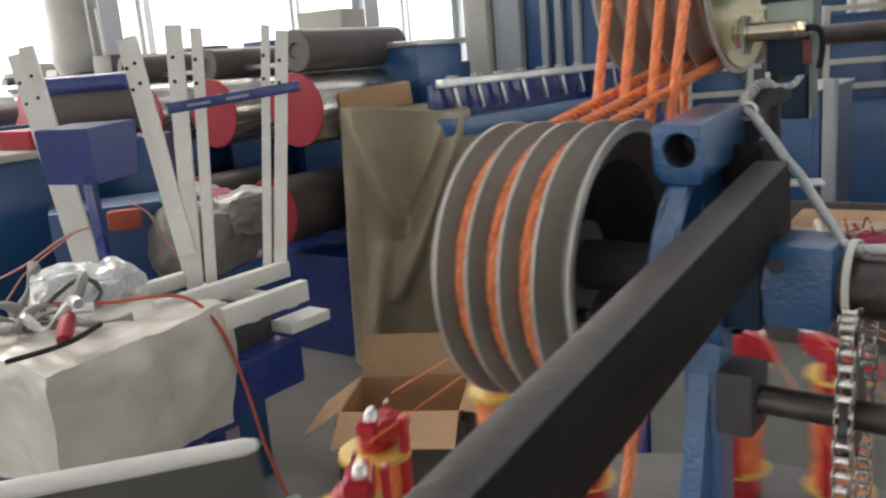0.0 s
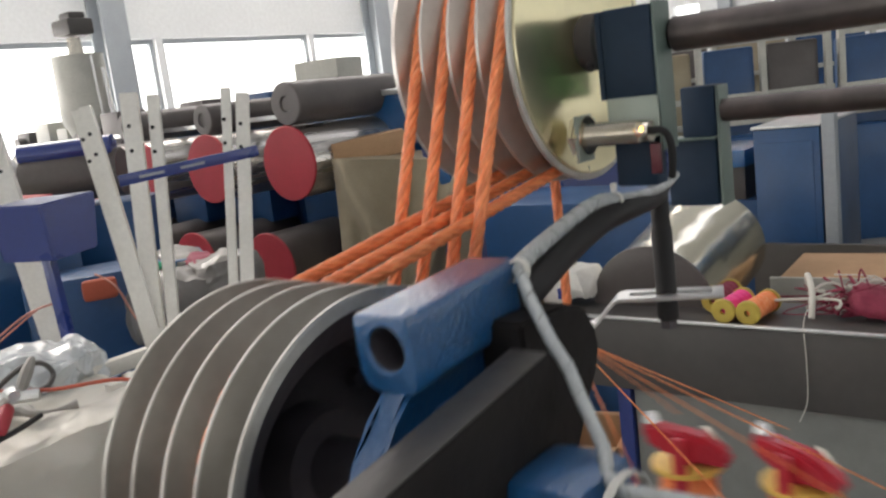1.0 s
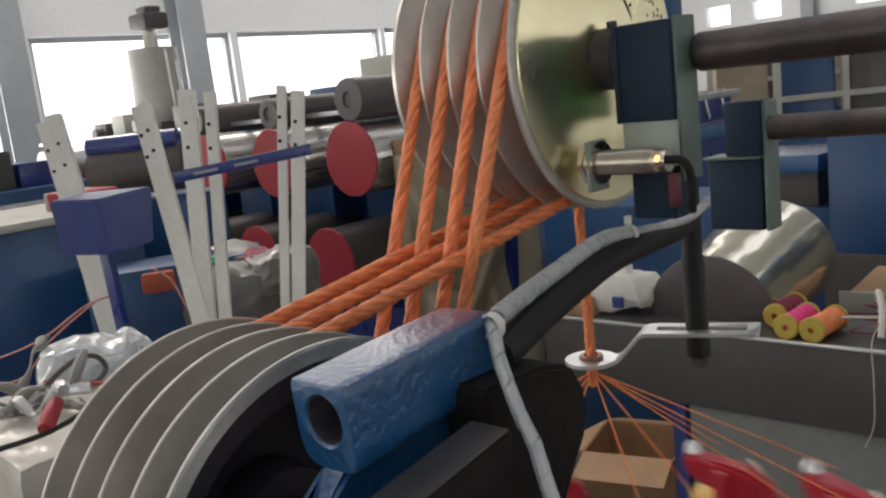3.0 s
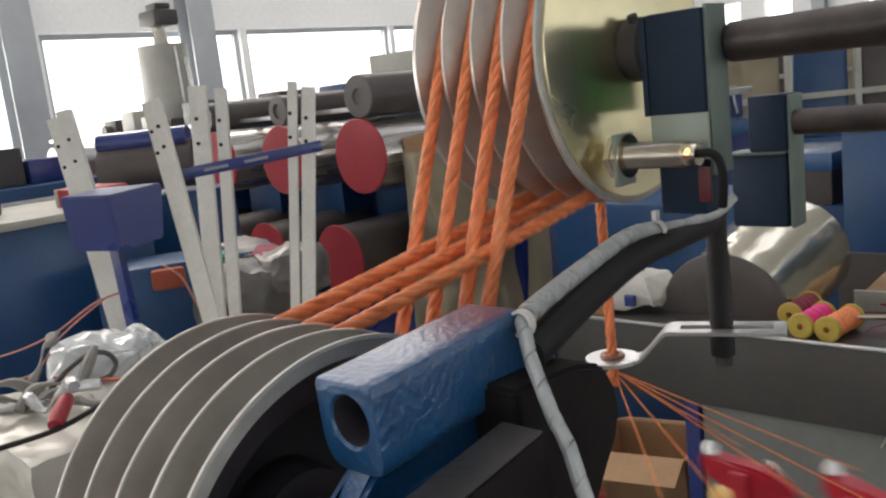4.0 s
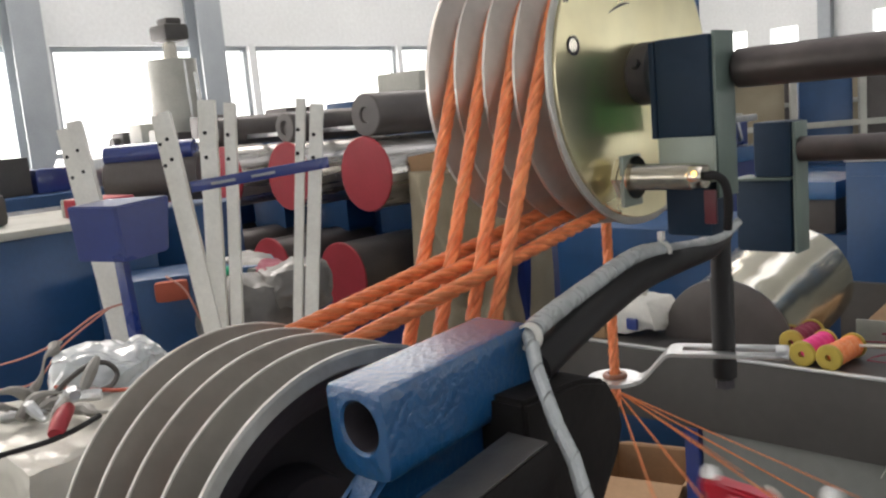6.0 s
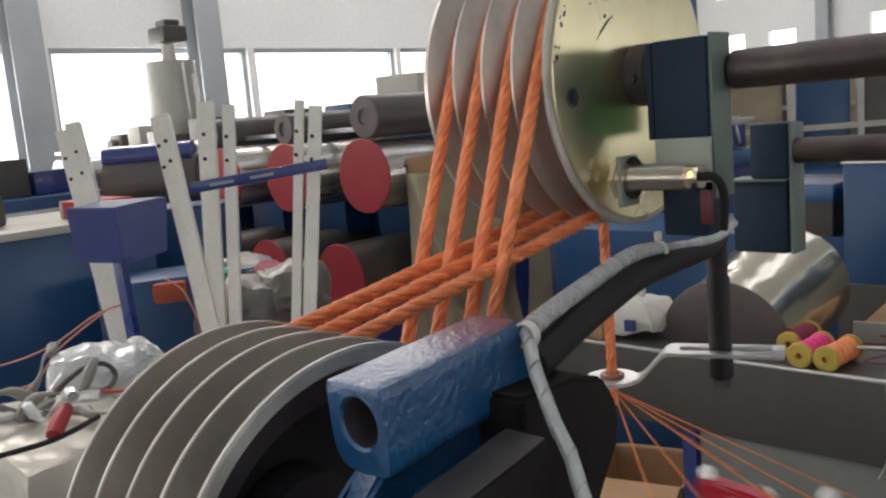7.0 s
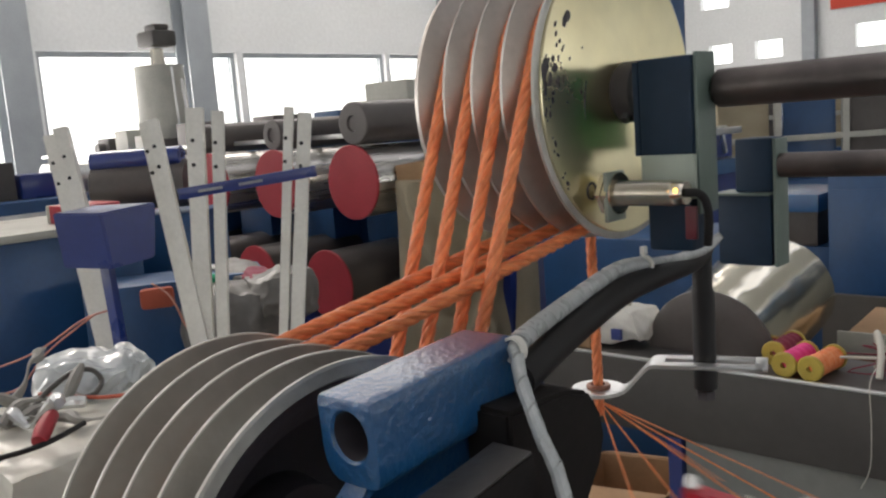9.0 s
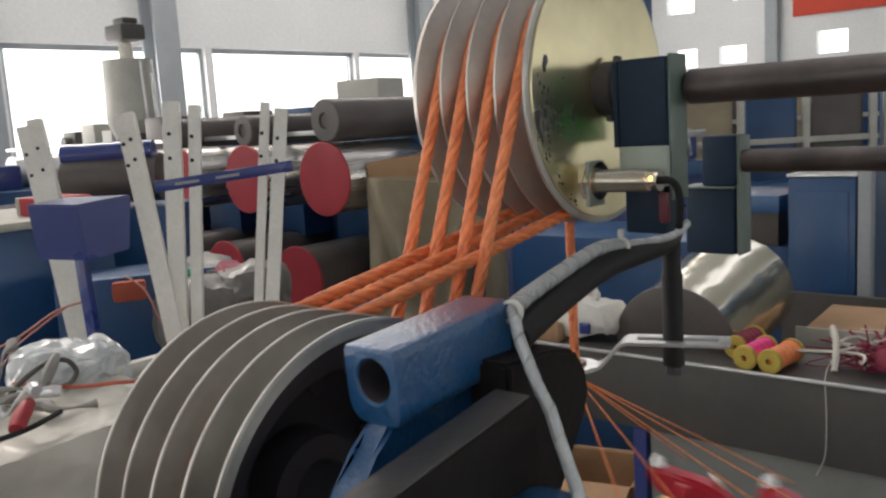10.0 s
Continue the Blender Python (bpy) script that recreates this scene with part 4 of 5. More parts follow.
for k in range(11):
    bm = nb()
    box(bm, -0.012, 0.012, -0.012, 0.012, -0.12, 0.0, 0.003, m=pose(0.025, 0.1 + 0.19 * k, 1.384, 18))
    part("strut", bm, M_STEEL, rf)
    bm = nb()
    box(bm, -0.022, 0.03, -0.02, 0.02, 0.0, 0.014, 0.003, m=pose(0.02, 0.1 + 0.19 * k, 1.426))
    part("clip", bm, M_CREAM, rf)
up = thing("machine_uprights", P(-2.98, 4.2, 0), "tall pale and grey uprights beside a blue panel", "machine")
for nm, x0, x1, y0, z1, mt in (("pale_upright", 0.0, 0.15, 0.0, 2.7, M_CREAM), ("grey_upright", 0.17, 0.36, 0.05, 2.7, M_FRAME), ("blue_panel", 0.37, 0.86, 0.1, 2.3, M_MBLUE)):
    bm = nb()
    box(bm, x0, x1, y0, y0 + 0.2, 0.0, z1, 0.01)
    part(nm, bm, mt, up)
for x in (0.5, 0.6, 0.72):
    bm = nb()
    box(bm, x, x + 0.045, 0.06, 0.098, 1.1, 2.1, 0.004)
    part("slat", bm, M_FRAME, up)

# ---- hopper and extruder by the windows ----
hop = thing("hopper", P(-6.24, 3.49, 0), "pale grey hopper with a dark loader on top", "hopper")
bm = nb()
lathe(bm, [(1.45, 0.09), (1.72, 0.2), (1.76, 0.205), (2.2, 0.195), (2.22, 0.2), (2.23, 0.0)], 32, "z")
part("drum", bm, M_CREAM, hop)
bm = nb()
lathe(bm, [(2.23, 0.06), (2.36, 0.05), (2.37, 0.0)], 20, "z")
part("neck", bm, M_CHROME, hop, "bright metal neck")
bm = nb()
box(bm, -0.13, 0.13, -0.1, 0.12, 2.37, 2.5, 0.03)
box(bm, -0.06, 0.1, -0.06, 0.08, 2.5, 2.55, 0.02)
part("loader", bm, M_GREY, hop)
bm = nb()
box(bm, -0.25, 0.25, -0.9, 0.9, 0.0, 1.2, 0.02)
box(bm, -0.18, 0.18, -0.6, 0.6, 1.2, 1.46, 0.02)
part("extruder_body", bm, M_MBLUE, hop)
bm = nb()
for p0, p1 in (((0.2, 0, 2.2), (0.2, 0.02, 1.2)), ((0.25, 0.05, 2.1), (0.28, 0.07, 1.2))):
    rod(bm, p0, p1, 0.012, 8)
part("pipe", bm, M_STEEL, hop)

# far machine line below the windows
for k, (a_, b_, w, d, h, mt) in enumerate(((-7.3, -0.6, 1.6, 1.2, 1.3, M_MBLUE), (-7.2, 1.3, 1.5, 1.3, 1.42, M_NAVY), (-7.6, 5.6, 1.4, 1.6, 1.5, M_GREY), (-7.4, 8.0, 1.3, 2.0, 1.6, M_MBLUE), (-5.0, 1.1, 0.9, 2.0, 1.72, M_MBLUE))):
    t = thing("winding_machine", P(a_, b_, 0), "dark blue winding machine with rolls on top", "machine", "far machines")
    bm = nb()
    box(bm, -w / 2, w / 2, -d / 2, d / 2, 0, h * 0.78, 0.02)
    part("body", bm, mt, t)
    rs = random.Random(40 + k)
    y_ = -d / 2
    while y_ < d / 2 - 0.15:
        wy, hz_ = rs.uniform(0.12, 0.3), rs.uniform(0.06, 0.22)
        bm = nb()
        if rs.random() < 0.4:
            lathe(bm, [(y_, 0.0), (y_, hz_ * 0.5), (y_ + wy, hz_ * 0.5), (y_ + wy, 0.0)], 18, "y", m=Matrix.Translation((0.1, 0, h * 0.78 + hz_ * 0.5)))
            part("motor", bm, rs.choice((M_RUBBER, M_NAVY, M_STEEL)), t)
        else:
            box(bm, -0.1, 0.3, y_, y_ + wy, h * 0.78, h * 0.78 + hz_, 0.012)
            part("drive_box", bm, rs.choice((M_MBLUE, M_NAVY, M_GREY, M_CREAM)), t)
        y_ += wy + rs.uniform(0.02, 0.12)
    bm = nb()
    box(bm, -w / 2, -w / 2 + 0.3, -d / 3, d / 4, h * 0.78, h + 0.1, 0.02)
    part("head", bm, M_CREAM if k % 2 else M_GREY, t)
    bm = nb()
    box(bm, w / 2 - 0.02, w / 2 + 0.03, -d / 2, d / 2, h * 0.7, h * 0.74, 0.005)
    part("rail", bm, M_STEEL, t)

# ---- left: blue cabinet and roller ----
cab = thing("blue_cabinet", PW(-1.62, 3.2, 0), "blue steel cabinet with a cream top and a lock", "cabinet")
bm = nb()
box(bm, -0.5, 0.22, -0.3, 0.45, 0.0, 1.285, 0.008)
part("body", bm, M_MBLUE, cab)
bm = nb()
box(bm, -0.52, 0.24, -0.32, 0.47, 1.285, 1.315, 0.006)
part("top", bm, M_CREAM, cab, "cream top board")
bm = nb()
lathe(bm, [(-0.318, 0.0), (-0.318, 0.018), (-0.3, 0.022), (-0.3, 0.0)], 16, "y", m=Matrix.Translation((-0.02, 0, 1.17)))
part("lock", bm, M_CHROME, cab)
bm = nb()
box(bm, -0.46, -0.44, -0.306, -0.3, 0.1, 1.24, 0.002)
part("door_edge", bm, M_NAVY, cab)
simple("roll_bracket", PW(-1.9, 3.35, 1.315), "blue bracket holding a dark roll", "machine part",
       [("cheek", bx(-0.2, 0.02, -0.1, 0.1, 0.0, 0.16, bev=0.01), M_NAVY, ""), ("motor", bx(0.02, 0.3, -0.08, 0.08, 0.0, 0.12, bev=0.03), M_GREY, "")])
simple("red_box", PW(-1.36, 3.36, 1.315), "small dull red box with grey ends", "box", [("body", bx(-0.1, 0.12, -0.08, 0.1, 0.0, 0.07, bev=0.006), M_REDDISC, ""), ("end_cap", bx(-0.13, -0.1, -0.08, 0.1, 0.0, 0.07, bev=0.006), M_CREAM, "")])
dr = thing("blue_roll_unit", PW(-1.3, 3.75, 0, 0), "dark roll under a glossy blue cover", "machine")
bm = nb()
lathe(bm, [(-0.16, 0.0), (-0.16, 0.1), (0.24, 0.1), (0.24, 0.0)], 28, "x", m=Matrix.Translation((0, 0, 1.42)))
part("roll", bm, M_RUBBER, dr)
bm = nb()
lathe(bm, [(-0.16, 0.045), (0.22, 0.045)], 20, "x", m=Matrix.Translation((0, -0.02, 1.53)))
part("cover", bm, M_NAVY, dr, "glossy blue cover")
bm = nb()
box(bm, -0.2, 0.3, -0.1, 0.25, 0.0, 1.3, 0.01)
part("base", bm, M_MBLUE, dr)
simple("orange_bundle", PW(-0.98, 2.95, 1.0, 20), "folded orange-red cloth hanging on a blue box", "cloth", [("cloth", bx(-0.02, 0.09, -0.02, 0.02, 0.04, 0.11, bev=0.015), mat("dull_orange_cloth", (0.4, 0.09, 0.05), 0.8, bump=0.001), ""), ("blue_box", bx(-0.2, 0.4, 0.03, 0.3, -0.6, 0.12, bev=0.01), M_MBLUE, "")])

# ---- white rack on its blue cart ----
rack = thing("post_rack", pose(0, 0, 0), "white slotted plastic posts on a rack with a blue bar", "rack")


def post_between(p0, p1, w, d):
    p0, p1 = Vector(p0), Vector(p1)
    v = p1 - p0
    q = v.to_track_quat("Z", "Y").to_matrix().to_4x4()
    side = q.to_3x3() @ Vector((1, 0, 0))
    ang = math.atan2(side.y, side.x)
    mm = Matrix.Translation(p0) @ q @ pose(0, 0, 0, 0, 0, -math.degrees(ang) + 8)
    bm = nb()
    slab(bm, [(-w / 2, -0.004), (w / 2, -0.004), (w / 2, d), (w / 2 - 0.006, d), (w / 2 - 0.006, 0.004), (-w / 2 + 0.006, 0.004), (-w / 2 + 0.006, d), (-w / 2, d)], 0, v.length)
    bmesh.ops.transform(bm, matrix=mm, verts=bm.verts[:])
    pst = part("post", bm, M_WHITE, rack)
    for f in (0.12, 0.21):
        bm = nb()
        lathe(bm, [(-0.0052, 0.0055), (-0.004, 0.0055)], 10, "y", m=mm @ Matrix.Translation((0.006 * (1 if f > 0.3 else -1), 0, v.length * (1 - f))))
        part("bolt", bm, M_BLACK, pst)


for p0, p1, w in (((-0.985, 2.62, 0.94), (-1.12, 2.725, 1.635), 0.034), ((-0.95, 2.625, 0.94), (-1.077, 2.71, 1.655), 0.04),
                  ((-0.62, 2.39, 1.0), (-0.728, 2.476, 1.643), 0.026), ((-0.6, 2.37, 1.05), (-0.7, 2.46, 1.65), 0.03),
                  ((-0.602, 2.375, 0.95), (-0.586, 2.475, 1.672), 0.044), ((-0.56, 2.39, 0.95), (-0.528, 2.49, 1.66), 0.03),
                  ((-0.41, 2.44, 0.95), (-0.345, 2.545, 1.657), 0.025), ((-0.372, 2.43, 0.95), (-0.3, 2.535, 1.638), 0.036)):
    post_between(p0, p1, w, 0.028)
bm = nb()
p0, p1 = Vector((-0.585, 2.28, 1.455)), Vector((-0.25, 2.365, 1.485))
mm = Matrix.Translation(p0) @ (p1 - p0).to_track_quat("X", "Z").to_matrix().to_4x4()
box(bm, 0, (p1 - p0).length, -0.004, 0.004, -0.014, 0.014, 0.002, m=mm)
part("cross_bar", bm, M_NAVY, rack, "navy slotted cross bar")
for k in range(2):
    bm = nb()
    box(bm, 0.05 + 0.1 * k, 0.11 + 0.1 * k, -0.0052, -0.004, -0.004, 0.003, m=mm)
    part("slot", bm, M_FRAME, rack)
for a0, b0, b1, z0, z1 in ((-1.43, 0.78, 1.06, 0.93, 0.985), (-1.6, 0.72, 1.16, 0.955, 1.0), (-1.8, 0.55, 1.0, 0.96, 1.0)):
    bm = nb()
    box(bm, 0, 0.03, 0, b1 - b0, z0, z1, 0.003, m=P(a0, b0, 0))
    part("rail", bm, M_WHITE, rack)
for b_ in (0.74, 0.88, 1.01):
    bm = nb()
    box(bm, -0.42, 0.0, 0, 0.035, 0.915, 0.945, 0.003, m=P(-1.43, b_, 0))
    part("foot", bm, M_WHITE, rack)
bm = nb()
box(bm, -0.02, 0.06, 0.3, 0.45, 0.84, 0.87, 0.004, m=P(-1.5, 0.72, 0))
part("tray", bm, M_WHITE, rack)

cart = thing("blue_cart", P(-1.42, 0.35, 0), "navy steel cart under the rack and the sack", "cart")
bm = nb()
box(bm, -0.7, -0.3, 0.0, 0.68, 0.52, 0.68, 0.008)
part("tray", bm, M_NAVY, cart)
bm = nb()
box(bm, -0.55, -0.02, 0.42, 0.7, 0.7, 0.82, 0.008)
part("rear_tray", bm, M_NAVY, cart)
bm = nb()
box(bm, -0.5, -0.1, 0.4, 0.68, 0.821, 0.914, 0.004)
part("riser", bm, M_GREY, cart)
for x in (-0.66, -0.36):
    for y in (0.04, 0.6):
        bm = nb()
        box(bm, x, x + 0.04, y, y + 0.04, 0.0, 0.52, 0.003)
        part("leg", bm, M_NAVY, cart)


def soft_box(bm, sx, sy, sz, amp, seed, n=16, rnd=0.0):
    """A sagging sack or bag."""
    bmesh.ops.create_cube(bm, size=1.0, matrix=Matrix.Diagonal((sx, sy, sz, 1)))
    bmesh.ops.subdivide_edges(bm, edges=bm.edges[:], cuts=n, use_grid_fill=True)
    for v in bm.verts:
        q = Vector((v.co.x / sx, v.co.y / sy, v.co.z / sz)) * 2
        ball = q.normalized() * 1.12
        q = q.lerp(ball, rnd) / 2
        v.co = Vector((q.x * sx, q.y * sy, q.z * sz))
        p = v.co + Vector((seed, seed * 1.7, -seed))
        nv = noise.noise_vector(p * 5.0) * amp + noise.noise_vector(p * 14.0) * amp * 0.35 + noise.noise_vector(p * 38.0) * amp * 0.14
        v.co += nv
    return bm


sack = thing("white_sack", P(-1.7, 0.57, 0.832), "large white woven sack draped over a box", "sack")
bm = nb()
soft_box(bm, 0.6, 0.48, 0.31, 0.024, 3.0, 34, 0.16)
part("sack_cloth", bm, M_SACK, sack, smooth=60)
bm = nb()
tube(bm, smooth_path([sack.matrix_basis.inverted() @ W(*p) for p in ((-1.8, 0.55, 1.02), (-1.6, 0.6, 1.03), (-1.48, 0.72, 1.025), (-1.405, 0.76, 0.95), (-1.39, 0.8, 0.8), (-1.385, 0.84, 0.6), (-1.38, 0.9, 0.4))], 8), 0.0045, 8)
part("red_cord", bm, mat("red_cord", (0.45, 0.09, 0.05), 0.6), sack, "thin dull red cord")

tg = thing("tool_tangle", P(-1.72, 0.42, 1.0), "tangle of grey hoses and clips with a red grip", "tools")
tr = random.Random(5)
for k in range(9):
    pts, x, y, z = [], tr.uniform(-0.1, 0.1), tr.uniform(-0.08, 0.08), 0.01
    hd = tr.uniform(0, 6.28)
    for j in range(6):
        pts.append((x, y, max(0.006, z)))
        hd += tr.uniform(-0.9, 0.9)
        x += 0.045 * math.cos(hd)
        y += 0.045 * math.sin(hd)
        z += tr.uniform(-0.03, 0.04)
    bm = nb()
    tube(bm, smooth_path(pts, 5), lambda u, q=k: 0.009 + 0.006 * math.sin(u * 9 + q), 8)
    part("hose", bm, M_GREYTANGLE if k % 3 else M_STEEL, tg)
bm = nb()
tube(bm, smooth_path([(-0.02, 0.09, 0.008), (-0.03, 0.125, 0.03), (-0.03, 0.16, 0.05), (-0.03, 0.2, 0.064), (-0.03, 0.24, 0.056), (-0.025, 0.258, 0.026), (-0.01, 0.235, 0.006), (0.01, 0.2, 0.006)], 8), 0.0065, 8)
part("loop", bm, M_GREY, tg, "grey cable loop")
bm = nb()
tube(bm, smooth_path([(0.26, -0.01, 0.016), (0.225, 0.02, 0.034), (0.19, 0.05, 0.042)], 6), lambda u: 0.011 + 0.007 * math.sin(math.pi * (0.2 + 0.7 * u)), 12)
part("grip", bm, M_REDDISC, tg, "red plastic grip")
bm = nb()
tube(bm, smooth_path([(0.25, -0.13, 0.008), (0.268, -0.04, 0.01), (0.26, 0.02, 0.012), (0.22, 0.1, 0.014)], 6), 0.006, 8)
part("lead", bm, M_BLACK, tg)

pbg = thing("plastic_bag", P(-1.86, 0.72, 1.015), "crumpled clear white plastic bag", "bag")
bm = nb()
soft_box(bm, 0.2, 0.26, 0.075, 0.07, 8.0, 30, 0.3)
part("film", bm, mat("thin_white_film", (0.58, 0.61, 0.62), 0.22, 0.0, (0.42, 0.46, 0.47), 14, 0.6, 0.002, 30, coat=0.4), pbg, smooth=20)

hood = thing("blue_hood_box", PW(-0.885, 2.42, 0.02, -14), "navy steel box with a sloping side on a thin post", "machine part")
bm = nb()
vs = [bm.verts.new(p) for p in ((-0.08, -0.03, 1.252), (0.075, -0.03, 1.245), (0.15, 0.06, 1.262), (-0.07, 0.08, 1.262), (-0.085, -0.04, 1.402), (0.07, -0.04, 1.396), (0.16, 0.075, 1.41), (-0.06, 0.1, 1.408))]
for f in ((0, 1, 2, 3), (4, 5, 6, 7), (0, 1, 5, 4), (1, 2, 6, 5), (2, 3, 7, 6), (3, 0, 4, 7)):
    bm.faces.new([vs[i] for i in f])
bmesh.ops.bevel(bm, geom=bm.edges[:], offset=0.004, segments=2, affect="EDGES")
part("hood", bm, M_NAVY, hood)
bm = nb()
box(bm, -0.014, 0.014, -0.014, 0.014, 0.93, 1.255, 0.003, m=pose(0.085, 0.02, 0, 0, -3, 0))
part("post", bm, M_NAVY, hood)
bm = nb()
box(bm, -0.05, 0.2, -0.06, 0.1, 0.0, 0.93, 0.006)
part("base", bm, M_MBLUE, hood)

wr = thing("orange_wires", pose(0, 0, 0), "loose orange-pink wires between the machines", "wire")
for pts in (((-1.55, 2.6, 0.93), (-1.3, 2.55, 0.97), (-1.12, 2.5, 1.03), (-0.98, 2.5, 1.11), (-0.9, 2.52, 1.13)),
            ((-1.6, 2.58, 0.9), (-1.35, 2.52, 0.9), (-1.2, 2.5, 0.92), (-1.1, 2.5, 1.02), (-0.95, 2.5, 1.12)),
            ((-0.82, 2.62, 1.18), (-0.76, 2.6, 1.14), (-0.72, 2.58, 1.06), (-0.68, 2.56, 1.0))):
    bm = nb()
    tube(bm, smooth_path(pts, 8), 0.0032, 6)
    part("wire", bm, mat("wire_orange", (0.5, 0.22, 0.17), 0.5), wr)

sp = thing("sack_pile", PW(-0.72, 3.05, 0), "pile of grey-white woven sacks with green plastic on top", "sacks")
M_CLEAR = mat("greyed_clear_film", (0.2, 0.19, 0.175), 0.45, 0.0, (0.12, 0.115, 0.108), 9, 0.8, 0.0018, 30, coat=0.1)
for dx, dy, dz, sx, sy, sz, seed in ((0.0, 0.0, 0.98, 0.36, 0.3, 0.24, 13.0), (-0.1, 0.12, 1.06, 0.24, 0.2, 0.14, 15.0), (0.12, 0.1, 1.04, 0.2, 0.22, 0.16, 16.0)):
    bm = nb()
    soft_box(bm, sx, sy, sz, 0.04, seed, 20, 0.5)
    part("sack", bm, M_CLEAR, sp, smooth=60, m=pose(dx, dy, dz))
bm = nb()
soft_box(bm, 0.13, 0.08, 0.04, 0.03, 17.0, 12, 0.5)
part("green_film", bm, M_GREEN, sp, "green plastic scrap", m=pose(-0.05, -0.06, 1.115))
bm = nb()
soft_box(bm, 0.14, 0.1, 0.05, 0.04, 19.0, 12, 0.5)
part("red_scrap", bm, M_MAROON, sp, "dark red scrap", m=pose(0.02, 0.08, 1.1))
bm = nb()
box(bm, -0.2, 0.18, -0.02, 0.24, 0.7, 0.88, 0.01)
part("bin", bm, M_MBLUE, sp, "blue bin")
bm = nb()
box(bm, -0.04, 0.04, 0.08, 0.16, 0.0, 0.7, 0.006)
part("bin_post", bm, M_MBLUE, sp)

# ---- cloth-draped stand and cartons ----
dst = thing("draped_stand", PW(0.06, 4.45, 0, 0), "khaki dust cloth hanging over a wooden stand", "stand")
bm = nb()
nx, nz = 110, 70
grid = []
for j in range(nz + 1):
    v = j / nz
    row = []
    for i in range(nx + 1):
        u = i / nx
        ang = -1.9 + 3.8 * u
        fold = 0.02 * math.sin(u * 19 + 2.4 * v) * (0.2 + v) + 0.022 * math.sin(u * 41 + 5 * v + 1.3) * v
        ridge = 0.0
        for c0, c1, w, h, v0, v1 in ((0.7, 0.42, 0.03, 0.13, 0.0, 0.75), (0.3, 0.46, 0.028, 0.11, 0.0, 0.5), (0.62, 0.48, 0.022, 0.08, 0.05, 0.4), (0.36, 0.46, 0.02, 0.07, 0.1, 0.45), (0.56, 0.6, 0.02, 0.08, 0.45, 1.0), (0.4, 0.34, 0.025, 0.09, 0.5, 1.0)):
            f = (v - v0) / (v1 - v0)
            if 0 < f < 1:
                ridge += h * math.sin(math.pi * f) ** 0.6 * math.exp(-((u - c0 - (c1 - c0) * f) / w) ** 2)
        sag = 0.085 * math.exp(-((u - 0.48) / 0.13) ** 2) * math.sin(math.pi * min(1, v * 1.9)) - ridge
        rx, ry = 0.32 + 0.02 * v, 0.24 + 0.05 * v
        cx = max(-1, min(1, math.sin(ang) * 1.25))
        cy = -math.cos(ang)
        cy = max(-1, cy * 1.3)
        row.append(bm.verts.new((cx * (rx + fold), cy * (ry + fold) + sag, 1.3 - 1.28 * v + 0.03 * math.sin(u * 6.5) * (1 - v))))
    grid.append(row)
for j in range(nz):
    for i in range(nx):
        bm.faces.new((grid[j][i], grid[j][i + 1], grid[j + 1][i + 1], grid[j + 1][i]))
bm.faces.new(grid[0])
part("cloth", bm, M_CLOTH, dst, smooth=70)
bm = nb()
box(bm, -0.2, 0.16, -0.1, 0.12, 1.31, 1.42, 0.004, m=pose(0, 0, 0, 0, -5, 4))
part("carton_lid", bm, M_BROWNCARD, dst, "tan cardboard on top")
for x in (0.4, 0.47):
    bm = nb()
    box(bm, x, x + 0.035, 0.0, 0.05, 0.0, 1.15, 0.004)
    part("wood_post", bm, M_WOOD, dst, "bare wooden post")


def open_carton(name, m, sx, sy, h, label, tilt):
    c = thing(name, m, label, "carton")
    bm = nb()
    t = 0.005
    box(bm, 0, sx, 0, t, 0, h)
    box(bm, 0, sx, sy - t, sy, 0, h)
    box(bm, 0, t, t, sy - t, 0, h)
    box(bm, sx - t, sx, t, sy - t, 0, h)
    box(bm, t, sx - t, t, sy - t, 0, t)
    part("box_body", bm, M_BROWNCARD, c)
    for x, y, rz, ln, dp, an in ((0, 0, 0, sx, sy * 0.48, tilt[0]), (sx, sy, 180, sx, sy * 0.48, tilt[1]), (0, sy, -90, sy, sx * 0.42, tilt[2]), (sx, 0, 90, sy, sx * 0.42, tilt[3])):
        bm = nb()
        box(bm, 0.004, ln - 0.004, -dp, 0.0, 0, 0.004, m=pose(x, y, h, 0, 0, rz) @ pose(0, 0, 0, an, 0, 0))
        part("flap", bm, M_BROWNCARD, c)
    return c


open_carton("carton", PW(-0.3, 2.98, 0, -12), 0.45, 0.36, 0.29, "open brown carton with flaps spread on the floor", (25, -60, 35, 12))
# dark panels set round the carton below its flaps
crate = thing("dark_crate", PW(-0.3, 2.98, 0, -12), "dark panels round the sides of an open carton", "crate")
for x0, x1, y0, y1 in ((-0.016, 0.466, -0.016, -0.004), (-0.016, 0.466, 0.364, 0.376), (-0.016, -0.004, -0.004, 0.364), (0.454, 0.466, -0.004, 0.364)):
    bm = nb()
    box(bm, x0, x1, y0, y1, 0.0, 0.255, 0.003)
    part("side", bm, M_RUBBER, crate)
open_carton("carton", PW(0.42, 3.05, 0, -25), 0.32, 0.3, 0.3, "open brown carton with flaps spread on the floor", (15, 20, 30, 25))

# pale sheet lying near the camera's start
sheet = thing("pale_sheet", PW(-0.11, 0.445, 1.335, 184) @ pose(0, 0, 0, 0, 3.5, 0), "pale plastic trough with a rounded lip coloured bright as lit", "trough")
# lip whiter than the wall: the light on this edge is in its colour
bm = nb()
lathe(bm, [(0.0, 0.0), (0.002, 0.003), (0.008, 0.0048), (0.2, 0.0062), (0.2, 0.0)], 16, "x")
